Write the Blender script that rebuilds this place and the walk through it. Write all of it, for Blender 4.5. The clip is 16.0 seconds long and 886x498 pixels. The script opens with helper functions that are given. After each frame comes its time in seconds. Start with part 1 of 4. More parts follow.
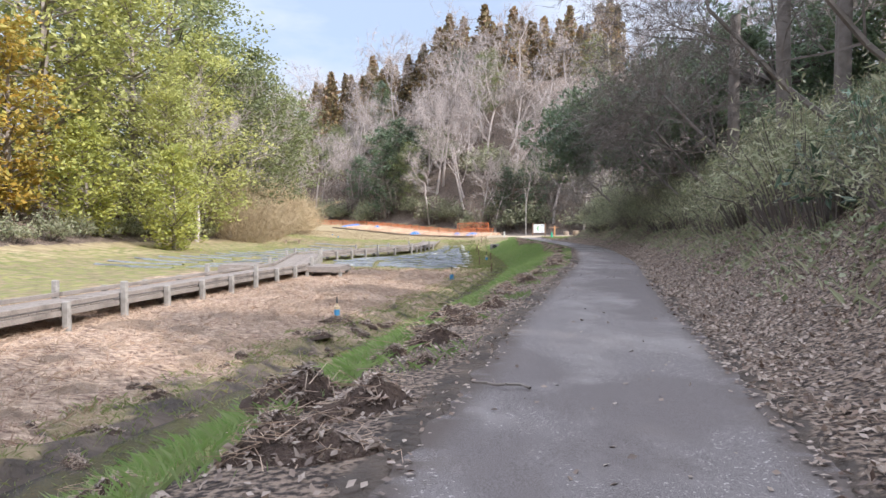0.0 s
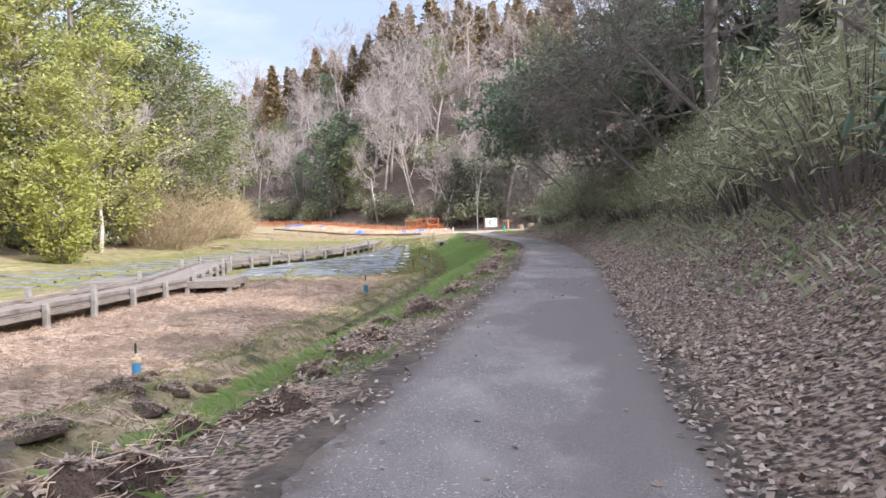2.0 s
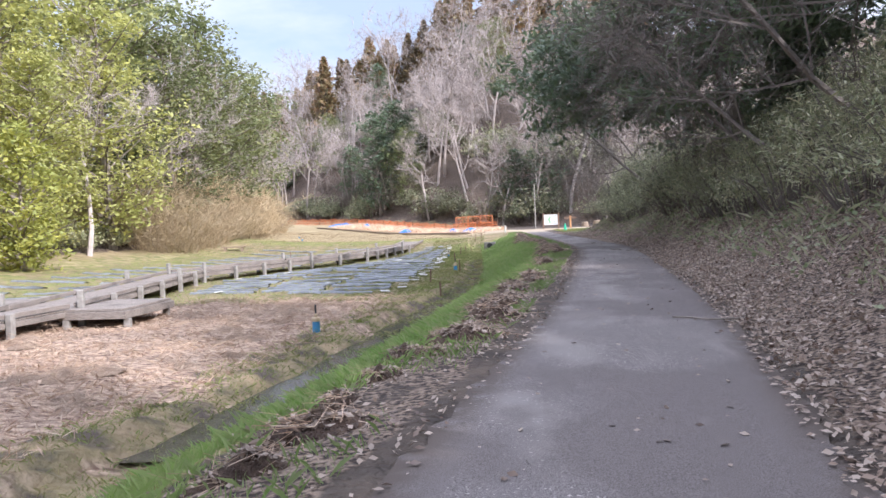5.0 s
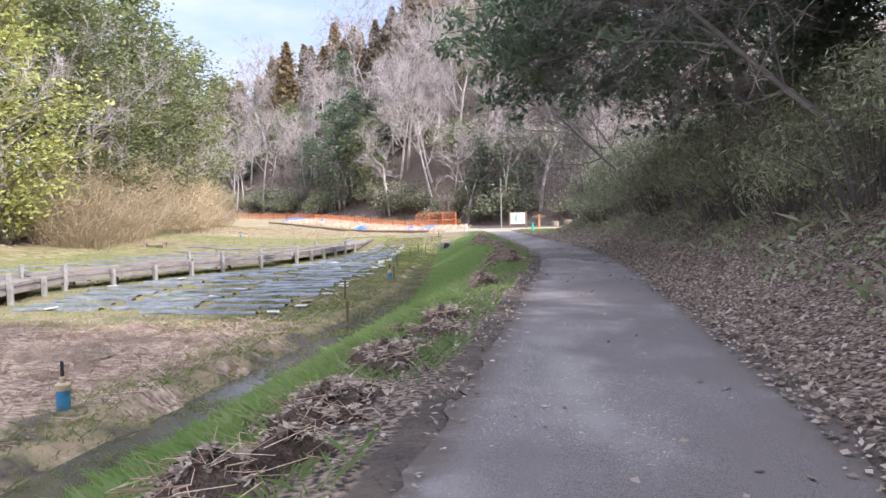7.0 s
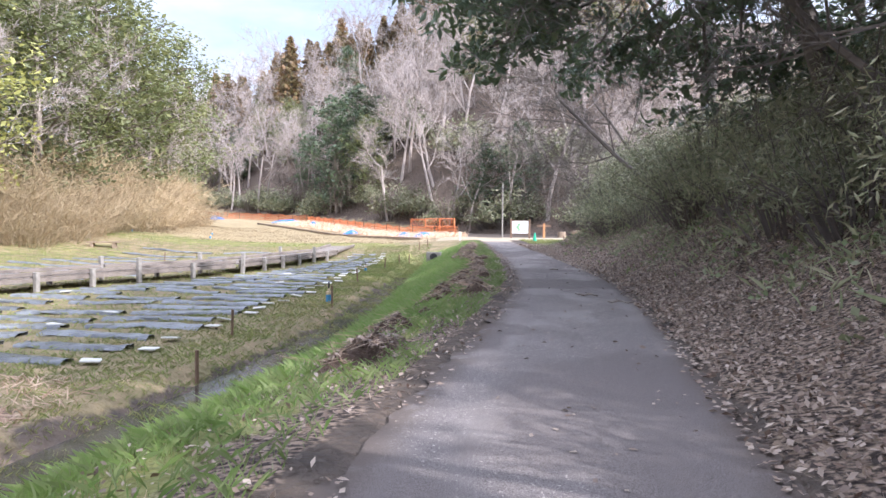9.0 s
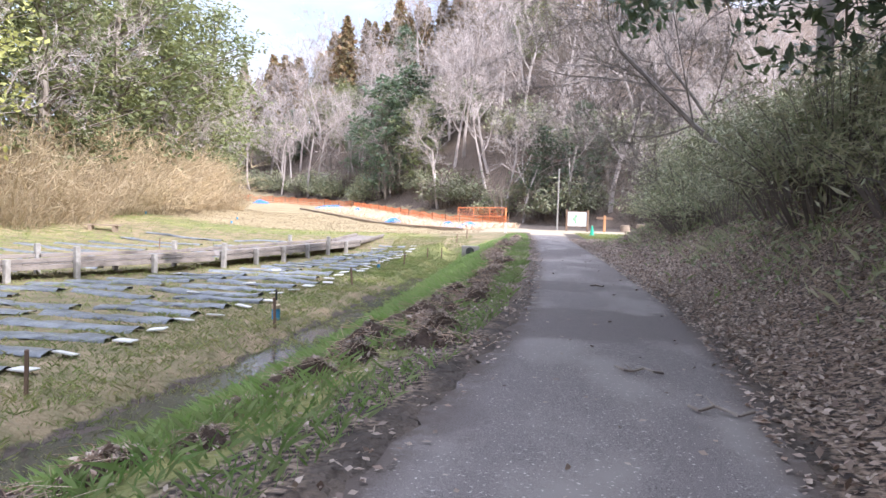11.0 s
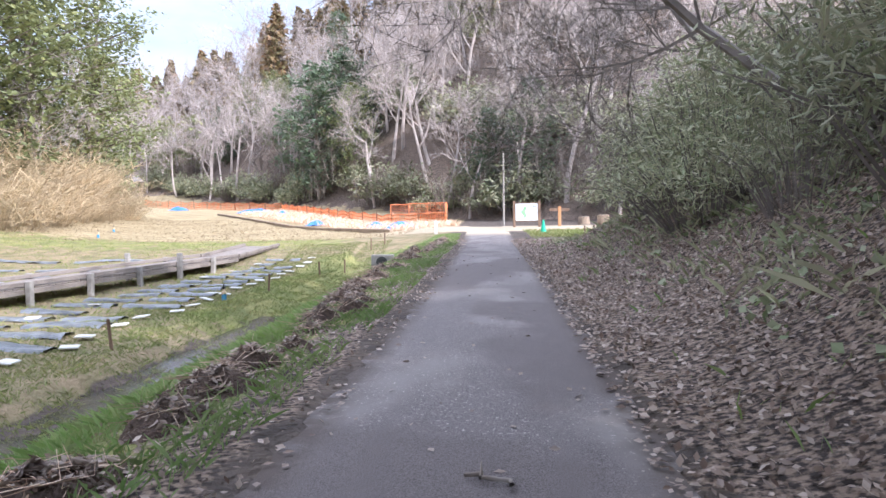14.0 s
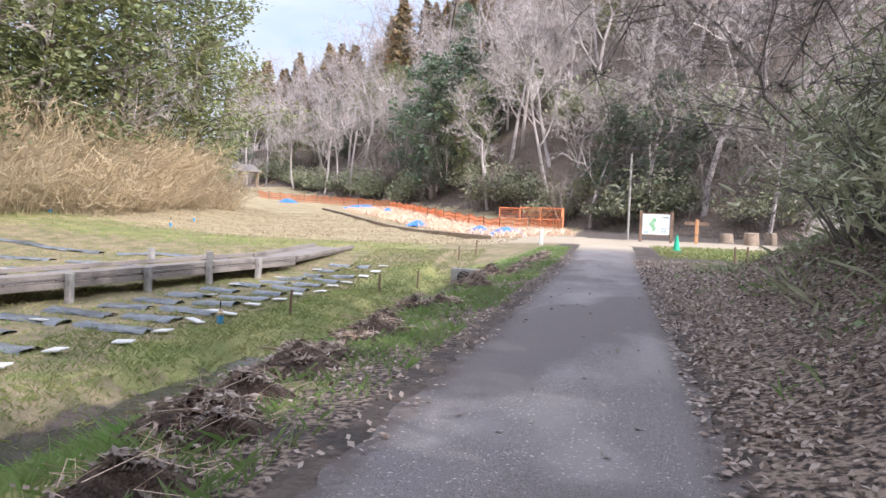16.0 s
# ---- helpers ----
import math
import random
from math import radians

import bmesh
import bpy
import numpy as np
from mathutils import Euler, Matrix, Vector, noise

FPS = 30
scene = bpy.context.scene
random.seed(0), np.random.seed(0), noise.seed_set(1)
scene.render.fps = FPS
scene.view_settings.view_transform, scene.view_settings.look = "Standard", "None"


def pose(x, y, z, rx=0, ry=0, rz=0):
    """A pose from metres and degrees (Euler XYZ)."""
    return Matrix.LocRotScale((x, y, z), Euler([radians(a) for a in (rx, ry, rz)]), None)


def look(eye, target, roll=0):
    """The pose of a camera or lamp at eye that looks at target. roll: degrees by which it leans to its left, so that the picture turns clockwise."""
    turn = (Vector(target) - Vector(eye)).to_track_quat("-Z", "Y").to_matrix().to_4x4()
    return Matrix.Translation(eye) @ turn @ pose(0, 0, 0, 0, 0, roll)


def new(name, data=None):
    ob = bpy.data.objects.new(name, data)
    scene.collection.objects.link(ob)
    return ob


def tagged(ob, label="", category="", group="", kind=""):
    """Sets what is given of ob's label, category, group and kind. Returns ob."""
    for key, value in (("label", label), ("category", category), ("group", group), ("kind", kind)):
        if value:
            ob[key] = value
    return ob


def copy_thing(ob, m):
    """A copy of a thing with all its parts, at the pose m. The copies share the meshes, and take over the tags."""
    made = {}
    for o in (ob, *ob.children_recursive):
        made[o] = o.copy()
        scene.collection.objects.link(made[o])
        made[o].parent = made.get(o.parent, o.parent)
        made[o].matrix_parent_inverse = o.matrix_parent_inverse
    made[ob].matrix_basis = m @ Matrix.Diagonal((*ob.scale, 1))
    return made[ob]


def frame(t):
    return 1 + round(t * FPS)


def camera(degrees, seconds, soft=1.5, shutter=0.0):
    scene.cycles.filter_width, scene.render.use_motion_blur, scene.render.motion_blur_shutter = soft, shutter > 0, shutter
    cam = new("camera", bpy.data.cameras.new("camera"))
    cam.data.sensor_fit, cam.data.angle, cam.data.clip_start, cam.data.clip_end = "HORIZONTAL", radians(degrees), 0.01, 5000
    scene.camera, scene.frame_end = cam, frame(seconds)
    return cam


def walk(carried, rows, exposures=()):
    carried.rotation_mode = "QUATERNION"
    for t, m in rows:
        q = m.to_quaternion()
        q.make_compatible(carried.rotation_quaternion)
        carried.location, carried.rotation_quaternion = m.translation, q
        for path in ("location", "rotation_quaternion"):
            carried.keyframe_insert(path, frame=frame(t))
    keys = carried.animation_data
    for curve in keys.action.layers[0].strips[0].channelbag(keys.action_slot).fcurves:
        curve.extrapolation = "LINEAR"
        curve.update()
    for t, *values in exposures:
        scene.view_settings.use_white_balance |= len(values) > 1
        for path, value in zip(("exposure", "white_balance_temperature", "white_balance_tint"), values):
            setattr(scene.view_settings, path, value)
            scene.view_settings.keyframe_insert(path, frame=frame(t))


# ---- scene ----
cam = camera(59.3, 16.0)
METRES, EYE, TILT, LEAN, TURN = 43.5, 0.95, -1.7, 0.0, 0.0
ROWS = [
    (0.0, 0.0, 0.0, 0.0, 0.0, 0.0, -0.0),
    (0.5, 0.0078, 0.0316, 0.0008, -3.35, 0.59, 1.53),
    (1.0, 0.0156, 0.0631, 0.0019, -5.48, 0.32, 2.39),
    (1.5, 0.0239, 0.0945, 0.0028, -5.31, -0.02, 2.49),
    (2.0, 0.0316, 0.1259, 0.0036, -2.85, -0.32, 2.15),
    (2.5, 0.04, 0.157, 0.0044, -2.51, -0.4, 1.49),
    (3.0, 0.0465, 0.1876, 0.0055, -1.92, -0.42, 0.29),
    (5.5, 0.0726, 0.3442, 0.008, 2.48, -0.21, 2.63),
    (6.0, 0.0779, 0.3763, 0.0087, 0.25, -0.04, 3.28),
    (6.5, 0.0849, 0.4086, 0.0099, -1.61, -0.25, 2.83),
    (7.0, 0.0904, 0.4407, 0.0108, 0.11, -0.6, 1.26),
    (7.5, 0.0975, 0.4721, 0.0115, 0.82, -0.07, 0.26),
    (8.0, 0.1036, 0.5033, 0.0123, 0.79, 0.25, -0.32),
    (10.5, 0.1365, 0.6566, 0.0173, 2.17, -0.96, -1.71),
    (11.0, 0.1396, 0.6869, 0.0183, 5.76, -1.03, -2.01),
    (11.5, 0.1437, 0.7168, 0.0192, 5.91, 0.02, -0.86),
    (12.0, 0.1468, 0.7468, 0.0203, 5.07, 0.78, 0.47),
    (12.5, 0.1509, 0.7764, 0.0211, 4.21, 0.85, 1.37),
    (13.0, 0.1544, 0.8067, 0.022, 3.4, -0.17, 1.48),
    (13.5, 0.159, 0.8361, 0.0228, 2.41, -0.59, 1.46),
    (14.0, 0.1628, 0.8662, 0.0238, 2.91, -1.19, 0.78),
    (14.5, 0.166, 0.896, 0.0247, 4.58, -1.6, -0.4),
    (15.0, 0.168, 0.9258, 0.0258, 6.2, -1.54, -1.62),
    (15.5, 0.1687, 0.955, 0.0266, 9.29, -1.3, -2.38),
    (16.0, 0.169, 0.9832, 0.0273, 11.99, -1.07, -2.58),
]
walk(cam, [(t, pose(0, 0, EYE, TILT, LEAN, TURN) @ pose(METRES * x, METRES * y, METRES * z, 90 + pitch, roll, yaw)) for t, x, y, z, yaw, pitch, roll in ROWS], [(0.0, 0.20, 5850, 14), (3.0, 0.32, 5850, 17), (6.0, 0.32, 5650, 18), (11.0, 0.66, 5650, 18), (13.5, 0.64, 5500, 18), (16.0, 0.26, 5700, 17)])

# ---- world, sun ----
SUN_FROM = Vector((0.68, -0.57, 0.59)).normalized()
sun_elev = math.asin(SUN_FROM.z)
sun_rot = math.atan2(SUN_FROM.x, SUN_FROM.y)
world = bpy.data.worlds.new("World")
scene.world = world
world.use_nodes = True
wn, wl = world.node_tree.nodes, world.node_tree.links
wn.clear()
w_out, w_bg = wn.new("ShaderNodeOutputWorld"), wn.new("ShaderNodeBackground")
w_sky = wn.new("ShaderNodeTexSky")
w_sky.sky_type, w_sky.sun_disc = "NISHITA", False
w_sky.sun_elevation, w_sky.sun_rotation = sun_elev, sun_rot
w_sky.dust_density, w_sky.ozone_density = 1.5, 1.5
w_co, w_map, w_noise, w_ramp, w_mix = (wn.new(n) for n in ("ShaderNodeTexCoord", "ShaderNodeMapping", "ShaderNodeTexNoise", "ShaderNodeValToRGB", "ShaderNodeMixRGB"))
w_map.inputs["Scale"].default_value = (1.6, 1.6, 4.5)
w_map.inputs["Location"].default_value = (0.3, 0.15, 0.2)
w_noise.inputs["Scale"].default_value, w_noise.inputs["Detail"].default_value, w_noise.inputs["Roughness"].default_value = 1.7, 7, 0.55
w_ramp.color_ramp.elements[0].position, w_ramp.color_ramp.elements[1].position = 0.40, 0.58
w_ramp.color_ramp.elements[0].color = (0.45, 0.45, 0.45, 1)
wl.new(w_co.outputs["Generated"], w_map.inputs["Vector"])
wl.new(w_map.outputs["Vector"], w_noise.inputs["Vector"])
wl.new(w_noise.outputs["Fac"], w_ramp.inputs["Fac"])
wl.new(w_ramp.outputs["Color"], w_mix.inputs["Fac"])
w_sep, w_cloud = wn.new("ShaderNodeSeparateXYZ"), wn.new("ShaderNodeMixRGB")
w_cloud.inputs["Color1"].default_value, w_cloud.inputs["Color2"].default_value = (4.2, 4.4, 4.75, 1), (15.0, 15.2, 15.6, 1)
wl.new(w_co.outputs["Generated"], w_sep.inputs["Vector"])
w_rise = wn.new("ShaderNodeMath")
w_rise.operation, w_rise.use_clamp = "POWER", True
w_rise.inputs[1].default_value = 1.5
wl.new(w_sep.outputs["Z"], w_rise.inputs[0])
wl.new(w_rise.outputs["Value"], w_cloud.inputs["Fac"])
wl.new(w_cloud.outputs["Color"], w_mix.inputs["Color2"])
wl.new(w_sky.outputs["Color"], w_mix.inputs["Color1"])
wl.new(w_mix.outputs["Color"], w_bg.inputs["Color"])
wl.new(w_bg.outputs["Background"], w_out.inputs["Surface"])
w_bg.inputs["Strength"].default_value = 0.15
sun = new("sun", bpy.data.lights.new("sun", "SUN"))
sun.data.energy, sun.data.angle, sun.data.color = 5.0, radians(0.6), (1.0, 0.92, 0.80)
sun.matrix_world = look(SUN_FROM * 100, (0, 0, 0))


# ---- materials ----
def mix_rgb(nt, fac, a, b):
    m = nt.nodes.new("ShaderNodeMixRGB")
    for key, v in (("Fac", fac), ("Color1", a), ("Color2", b)):
        if isinstance(v, bpy.types.NodeSocket):
            nt.links.new(v, m.inputs[key])
        else:
            m.inputs[key].default_value = v if key == "Fac" else (*v, 1)
    return m.outputs["Color"]


def noise_fac(nt, scale, lo=0.35, hi=0.65, detail=5, stretch=None, coord="Object"):
    co = nt.nodes.new("ShaderNodeTexCoord").outputs[coord]
    if stretch:
        mp = nt.nodes.new("ShaderNodeMapping")
        mp.inputs["Scale"].default_value = stretch
        nt.links.new(co, mp.inputs["Vector"])
        co = mp.outputs["Vector"]
    n = nt.nodes.new("ShaderNodeTexNoise")
    n.inputs["Scale"].default_value, n.inputs["Detail"].default_value = scale, detail
    nt.links.new(co, n.inputs["Vector"])
    r = nt.nodes.new("ShaderNodeMapRange")
    r.inputs["From Min"].default_value, r.inputs["From Max"].default_value = lo, hi
    nt.links.new(n.outputs["Fac"], r.inputs["Value"])
    return r.outputs["Result"]


def material(name, rough=0.8, metal=0.0):
    m = bpy.data.materials.new(name)
    m.use_nodes = True
    b = m.node_tree.nodes["Principled BSDF"]
    b.inputs["Roughness"].default_value, b.inputs["Metallic"].default_value = rough, metal
    return m, m.node_tree, b


def bump(nt, b, fac, strength, dist):
    bp = nt.nodes.new("ShaderNodeBump")
    bp.inputs["Strength"].default_value, bp.inputs["Distance"].default_value = strength, dist
    nt.links.new(fac, bp.inputs["Height"])
    nt.links.new(bp.outputs["Normal"], b.inputs["Normal"])


def simple(name, a, c, scale=8.0, rough=0.8, strength=0.3, dist=0.01, stretch=None, metal=0.0):
    """Two tones at two scales, with a fine relief."""
    m, nt, b = material(name, rough, metal)
    col = mix_rgb(nt, noise_fac(nt, scale, stretch=stretch), a, c)
    dark = tuple(v * 0.6 for v in a)
    col = mix_rgb(nt, noise_fac(nt, scale * 0.13, 0.5, 0.75), col, dark)
    nt.links.new(col, b.inputs["Base Color"])
    bump(nt, b, noise_fac(nt, scale * 3, 0.3, 0.7, stretch=stretch), strength, dist)
    return m


def foliage(name, tones, clump=0.5, through_light=0.3, rough=0.55):
    """Leaves in three tones: by branch clump, by plant and by leaf."""
    m, nt, b = material(name, rough)
    col = mix_rgb(nt, noise_fac(nt, clump, 0.4, 0.6, 2), tones[0], tones[1])
    geo = nt.nodes.new("ShaderNodeNewGeometry").outputs["Random Per Island"]
    col = mix_rgb(nt, geo, col, tones[2])
    info = nt.nodes.new("ShaderNodeObjectInfo").outputs["Random"]
    hsv = nt.nodes.new("ShaderNodeHueSaturation")
    rng = nt.nodes.new("ShaderNodeMapRange")
    rng.inputs["To Min"].default_value, rng.inputs["To Max"].default_value = 0.7, 1.3
    nt.links.new(info, rng.inputs["Value"])
    nt.links.new(rng.outputs["Result"], hsv.inputs["Value"])
    nt.links.new(col, hsv.inputs["Color"])
    nt.links.new(hsv.outputs["Color"], b.inputs["Base Color"])
    tr, mx = nt.nodes.new("ShaderNodeBsdfTranslucent"), nt.nodes.new("ShaderNodeMixShader")
    nt.links.new(hsv.outputs["Color"], tr.inputs["Color"])
    mx.inputs["Fac"].default_value = through_light
    nt.links.new(b.outputs["BSDF"], mx.inputs[1])
    nt.links.new(tr.outputs["BSDF"], mx.inputs[2])
    nt.links.new(mx.outputs["Shader"], nt.nodes["Material Output"].inputs["Surface"])
    return m


M_EVER = foliage("evergreen_leaf", ((0.20, 0.24, 0.10), (0.34, 0.35, 0.13), (0.27, 0.30, 0.15)), 0.5, 0.35)
M_OLIVE = foliage("olive_leaf", ((0.32, 0.34, 0.11), (0.50, 0.48, 0.14), (0.40, 0.41, 0.16)), 0.5, 0.4)
M_YELLOW = foliage("yellowing_leaf", ((0.48, 0.45, 0.10), (0.38, 0.39, 0.09), (0.34, 0.37, 0.12)), 0.5, 0.4)
M_ORANGE = foliage("autumn_leaf", ((0.58, 0.36, 0.06), (0.62, 0.44, 0.10), (0.44, 0.40, 0.10)), 0.5, 0.4)
M_GREENDARK = foliage("dark_evergreen_leaf", ((0.14, 0.195, 0.115), (0.22, 0.29, 0.14), (0.18, 0.235, 0.16)), 0.8, 0.35, 0.38)
M_CEDAR = foliage("cedar_needles", ((0.36, 0.23, 0.13), (0.44, 0.27, 0.13), (0.26, 0.24, 0.12)), 0.2)
M_SASA = foliage("bamboo_grass_leaf", ((0.20, 0.24, 0.12), (0.29, 0.32, 0.17), (0.42, 0.40, 0.27)), 0.9, 0.25)
M_IVY = foliage("ivy_leaf", ((0.17, 0.24, 0.09), (0.28, 0.33, 0.16), (0.42, 0.44, 0.29)), 0.9, 0.2)
M_BRUSH = foliage("dry_brush", ((0.50, 0.39, 0.24), (0.43, 0.33, 0.21), (0.56, 0.46, 0.30)), 0.5)
M_BIGLEAF = foliage("pale_broad_leaf", ((0.17, 0.25, 0.17), (0.25, 0.33, 0.26), (0.10, 0.16, 0.09)), 1.5, 0.2, 0.35)
M_GRASS = foliage("grass_blade", ((0.17, 0.30, 0.07), (0.25, 0.37, 0.10), (0.32, 0.38, 0.17)), 0.7)
M_DULLGRASS = foliage("dull_grass", ((0.24, 0.28, 0.09), (0.36, 0.32, 0.15), (0.24, 0.29, 0.10)), 0.7, 0.5)
M_LITTER = foliage("dead_leaf", ((0.10, 0.06, 0.045), (0.29, 0.20, 0.145), (0.56, 0.46, 0.38)), 2.0, 0.1)
M_STRAW = foliage("cut_straw", ((0.56, 0.40, 0.29), (0.44, 0.29, 0.21), (0.68, 0.53, 0.39)), 0.8, 0.1)
M_BARK = simple("grey_bark", (0.20, 0.16, 0.13), (0.34, 0.30, 0.26), 6, stretch=(1, 1, 0.2))
M_TWIG = simple("pale_twig", (0.42, 0.365, 0.34), (0.58, 0.51, 0.475), 3)
M_DARKTWIG = simple("dark_twig", (0.135, 0.115, 0.10), (0.22, 0.19, 0.17), 4)
M_WOOD = simple("weathered_wood", (0.19, 0.16, 0.14), (0.33, 0.29, 0.255), 12, 0.85, 0.4, 0.006, (1, 6, 6))
M_CONCRETE = simple("grey_post", (0.27, 0.25, 0.225), (0.38, 0.36, 0.33), 14)
# black film whose base is lifted to grey-blue, as the sky reflected in it
M_PLASTIC = simple("black_mulch_film", (0.14, 0.15, 0.165), (0.25, 0.265, 0.28), 5, 0.28, 0.6, 0.02)
M_WHITE = simple("white_plate", (0.72, 0.72, 0.68), (0.60, 0.58, 0.52), 6, 0.5)
M_ORANGEPLASTIC = simple("orange_plastic", (0.82, 0.22, 0.07), (0.75, 0.30, 0.14), 4, 0.5)
M_BLUE = simple("blue_pipe", (0.06, 0.25, 0.48), (0.10, 0.32, 0.52), 9, 0.45)
M_TARP = simple("blue_tarp", (0.05, 0.19, 0.62), (0.10, 0.28, 0.70), 5, 0.4, 0.6, 0.03)
M_BRASS = simple("sandy_cap", (0.62, 0.50, 0.33), (0.50, 0.38, 0.24), 12, 0.5)
M_BLACK = simple("black_rubber", (0.02, 0.02, 0.02), (0.05, 0.05, 0.05), 12, 0.5)
M_CONE = simple("green_cone_plastic", (0.02, 0.42, 0.24), (0.04, 0.48, 0.30), 8, 0.4)
M_BROWNWOOD = simple("brown_post", (0.16, 0.10, 0.07), (0.24, 0.16, 0.11), 12, stretch=(1, 1, 0.1))
M_TANWOOD = simple("tan_post", (0.44, 0.22, 0.10), (0.52, 0.29, 0.14), 12, stretch=(1, 1, 0.1))
M_BOARD = simple("printed_board", (0.74, 0.78, 0.80), (0.66, 0.72, 0.76), 2, 0.4, 0.05)
M_MAPGREEN = simple("map_green", (0.20, 0.40, 0.22), (0.34, 0.52, 0.36), 8, 0.4, 0.05)
M_MAPBLUE = simple("map_blue", (0.25, 0.40, 0.60), (0.35, 0.50, 0.65), 8, 0.4, 0.05)
M_INK = simple("print_ink", (0.10, 0.12, 0.14), (0.15, 0.17, 0.2), 8, 0.4, 0.05)
M_ROOF = simple("hut_roof", (0.14, 0.12, 0.11), (0.22, 0.20, 0.18), 3)
M_STUMP = simple("stump", (0.28, 0.21, 0.15), (0.38, 0.30, 0.22), 10)


def road_material():
    m, nt, b = material("worn_asphalt", 0.92)
    b.inputs["Specular IOR Level"].default_value = 0.25
    grit = mix_rgb(nt, noise_fac(nt, 240, 0.34, 0.68, 3), (0.075, 0.064, 0.062), (0.36, 0.325, 0.315))
    dusty = mix_rgb(nt, noise_fac(nt, 1.6, 0.50, 0.66, 14, (1, 0.45, 1)), grit, (0.285, 0.258, 0.245))
    dusty = mix_rgb(nt, noise_fac(nt, 55, 0.64, 0.70, 2), dusty, (0.55, 0.50, 0.46))
    # broad ragged blotches in which the grit is tinted darker brown
    dark_grit = mix_rgb(nt, 0.3, grit, (0.11, 0.088, 0.08))
    blotched = mix_rgb(nt, noise_fac(nt, 0.42, 0.50, 0.535, 12, (1, 0.6, 1)), dusty, dark_grit)
    at = nt.nodes.new("ShaderNodeAttribute")
    at.attribute_name = "cover"
    sep = nt.nodes.new("ShaderNodeSeparateColor")
    nt.links.new(at.outputs["Color"], sep.inputs["Color"])
    mul = nt.nodes.new("ShaderNodeMath")
    mul.operation = "MULTIPLY"
    nt.links.new(sep.outputs["Red"], mul.inputs[0])
    nt.links.new(noise_fac(nt, 6, 0.3, 0.5, 8), mul.inputs[1])
    soil = mix_rgb(nt, mul.outputs["Value"], blotched, (0.12, 0.095, 0.08))
    sand = mix_rgb(nt, sep.outputs["Green"], soil, (0.50, 0.42, 0.31))
    nt.links.new(sand, b.inputs["Base Color"])
    bump(nt, b, noise_fac(nt, 150, 0.2, 0.8, 3), 0.5, 0.004)
    return m


def ground_material():
    """Soil with covers of grass, straw and litter, as laid down in two colour attributes."""
    m, nt, b = material("ground_cover", 0.95)

    def channels(name):
        at = nt.nodes.new("ShaderNodeAttribute")
        at.attribute_name = name
        sep = nt.nodes.new("ShaderNodeSeparateColor")
        nt.links.new(at.outputs["Color"], sep.inputs["Color"])
        return sep.outputs

    def patchy(mask, scale, soft=0.25):
        add = nt.nodes.new("ShaderNodeMath")
        add.operation = "MULTIPLY_ADD"
        nt.links.new(mask, add.inputs[0])
        add.inputs[1].default_value = 1.6
        nz = noise_fac(nt, scale, 0.25, 0.75, 7)
        sub = nt.nodes.new("ShaderNodeMath")
        sub.operation = "SUBTRACT"
        nt.links.new(nz, sub.inputs[0])
        sub.inputs[1].default_value = 1.05
        nt.links.new(sub.outputs["Value"], add.inputs[2])
        rg = nt.nodes.new("ShaderNodeMapRange")
        rg.inputs["From Min"].default_value, rg.inputs["From Max"].default_value = 0.0, soft
        nt.links.new(add.outputs["Value"], rg.inputs["Value"])
        return rg.outputs["Result"]

    one, two = channels("cover"), channels("cover_b")
    soil = mix_rgb(nt, noise_fac(nt, 3, detail=8), (0.075, 0.06, 0.05), (0.15, 0.115, 0.09))
    grass = mix_rgb(nt, noise_fac(nt, 1.3, detail=8), (0.17, 0.19, 0.06), (0.32, 0.30, 0.11))
    straw = mix_rgb(nt, noise_fac(nt, 7, 0.36, 0.62, 12, (1, 2.2, 1)), (0.17, 0.105, 0.075), (0.60, 0.45, 0.33))
    # litter's dark tone is soil plus the shade between leaves, put in as colour
    litter = mix_rgb(nt, noise_fac(nt, 26, 0.42, 0.60, 5), (0.045, 0.032, 0.027), (0.33, 0.25, 0.19))
    pale = mix_rgb(nt, noise_fac(nt, 1.1, 0.3, 0.7, 9, (0.5, 3, 1)), (0.27, 0.21, 0.11), (0.52, 0.42, 0.25))
    dull = mix_rgb(nt, noise_fac(nt, 2.2, 0.35, 0.65, 9), (0.18, 0.165, 0.075), (0.35, 0.265, 0.16))
    col = mix_rgb(nt, patchy(two["Red"], 2.2), soil, dull)
    col = mix_rgb(nt, patchy(one["Green"], 1.2), col, straw)
    col = mix_rgb(nt, patchy(two["Green"], 0.7), col, pale)
    col = mix_rgb(nt, patchy(one["Blue"], 3.0), col, litter)
    col = mix_rgb(nt, patchy(one["Red"], 2.5), col, grass)
    col = mix_rgb(nt, two["Blue"], col, (0.47, 0.39, 0.28))
    nt.links.new(col, b.inputs["Base Color"])
    bump(nt, b, noise_fac(nt, 14, 0.2, 0.8, 9), 0.9, 0.06)
    return m


def water_material():
    m, nt, b = material("ditch_water", 0.06)
    nt.links.new(mix_rgb(nt, noise_fac(nt, 5), (0.05, 0.045, 0.04), (0.09, 0.08, 0.07)), b.inputs["Base Color"])
    bump(nt, b, noise_fac(nt, 12), 0.15, 0.01)
    return m


M_ROAD, M_GROUND, M_WATER = road_material(), ground_material(), water_material()


# ---- the lie of the land ----
def step(a, b, v):
    t = np.clip((v - a) / (b - a), 0, 1)
    return t * t * (3 - 2 * t)


LINE_Y = [-40, -10, 2.7, 5.4, 10, 17.4, 20, 23, 27.6, 32.4, 37, 44, 50, 58, 70]
LINE_X = [-7.5, -1.9, 0.60, 1.15, 2.05, 3.66, 4.25, 4.85, 5.55, 6.34, 6.92, 7.12, 7.20, 7.25, 7.3]


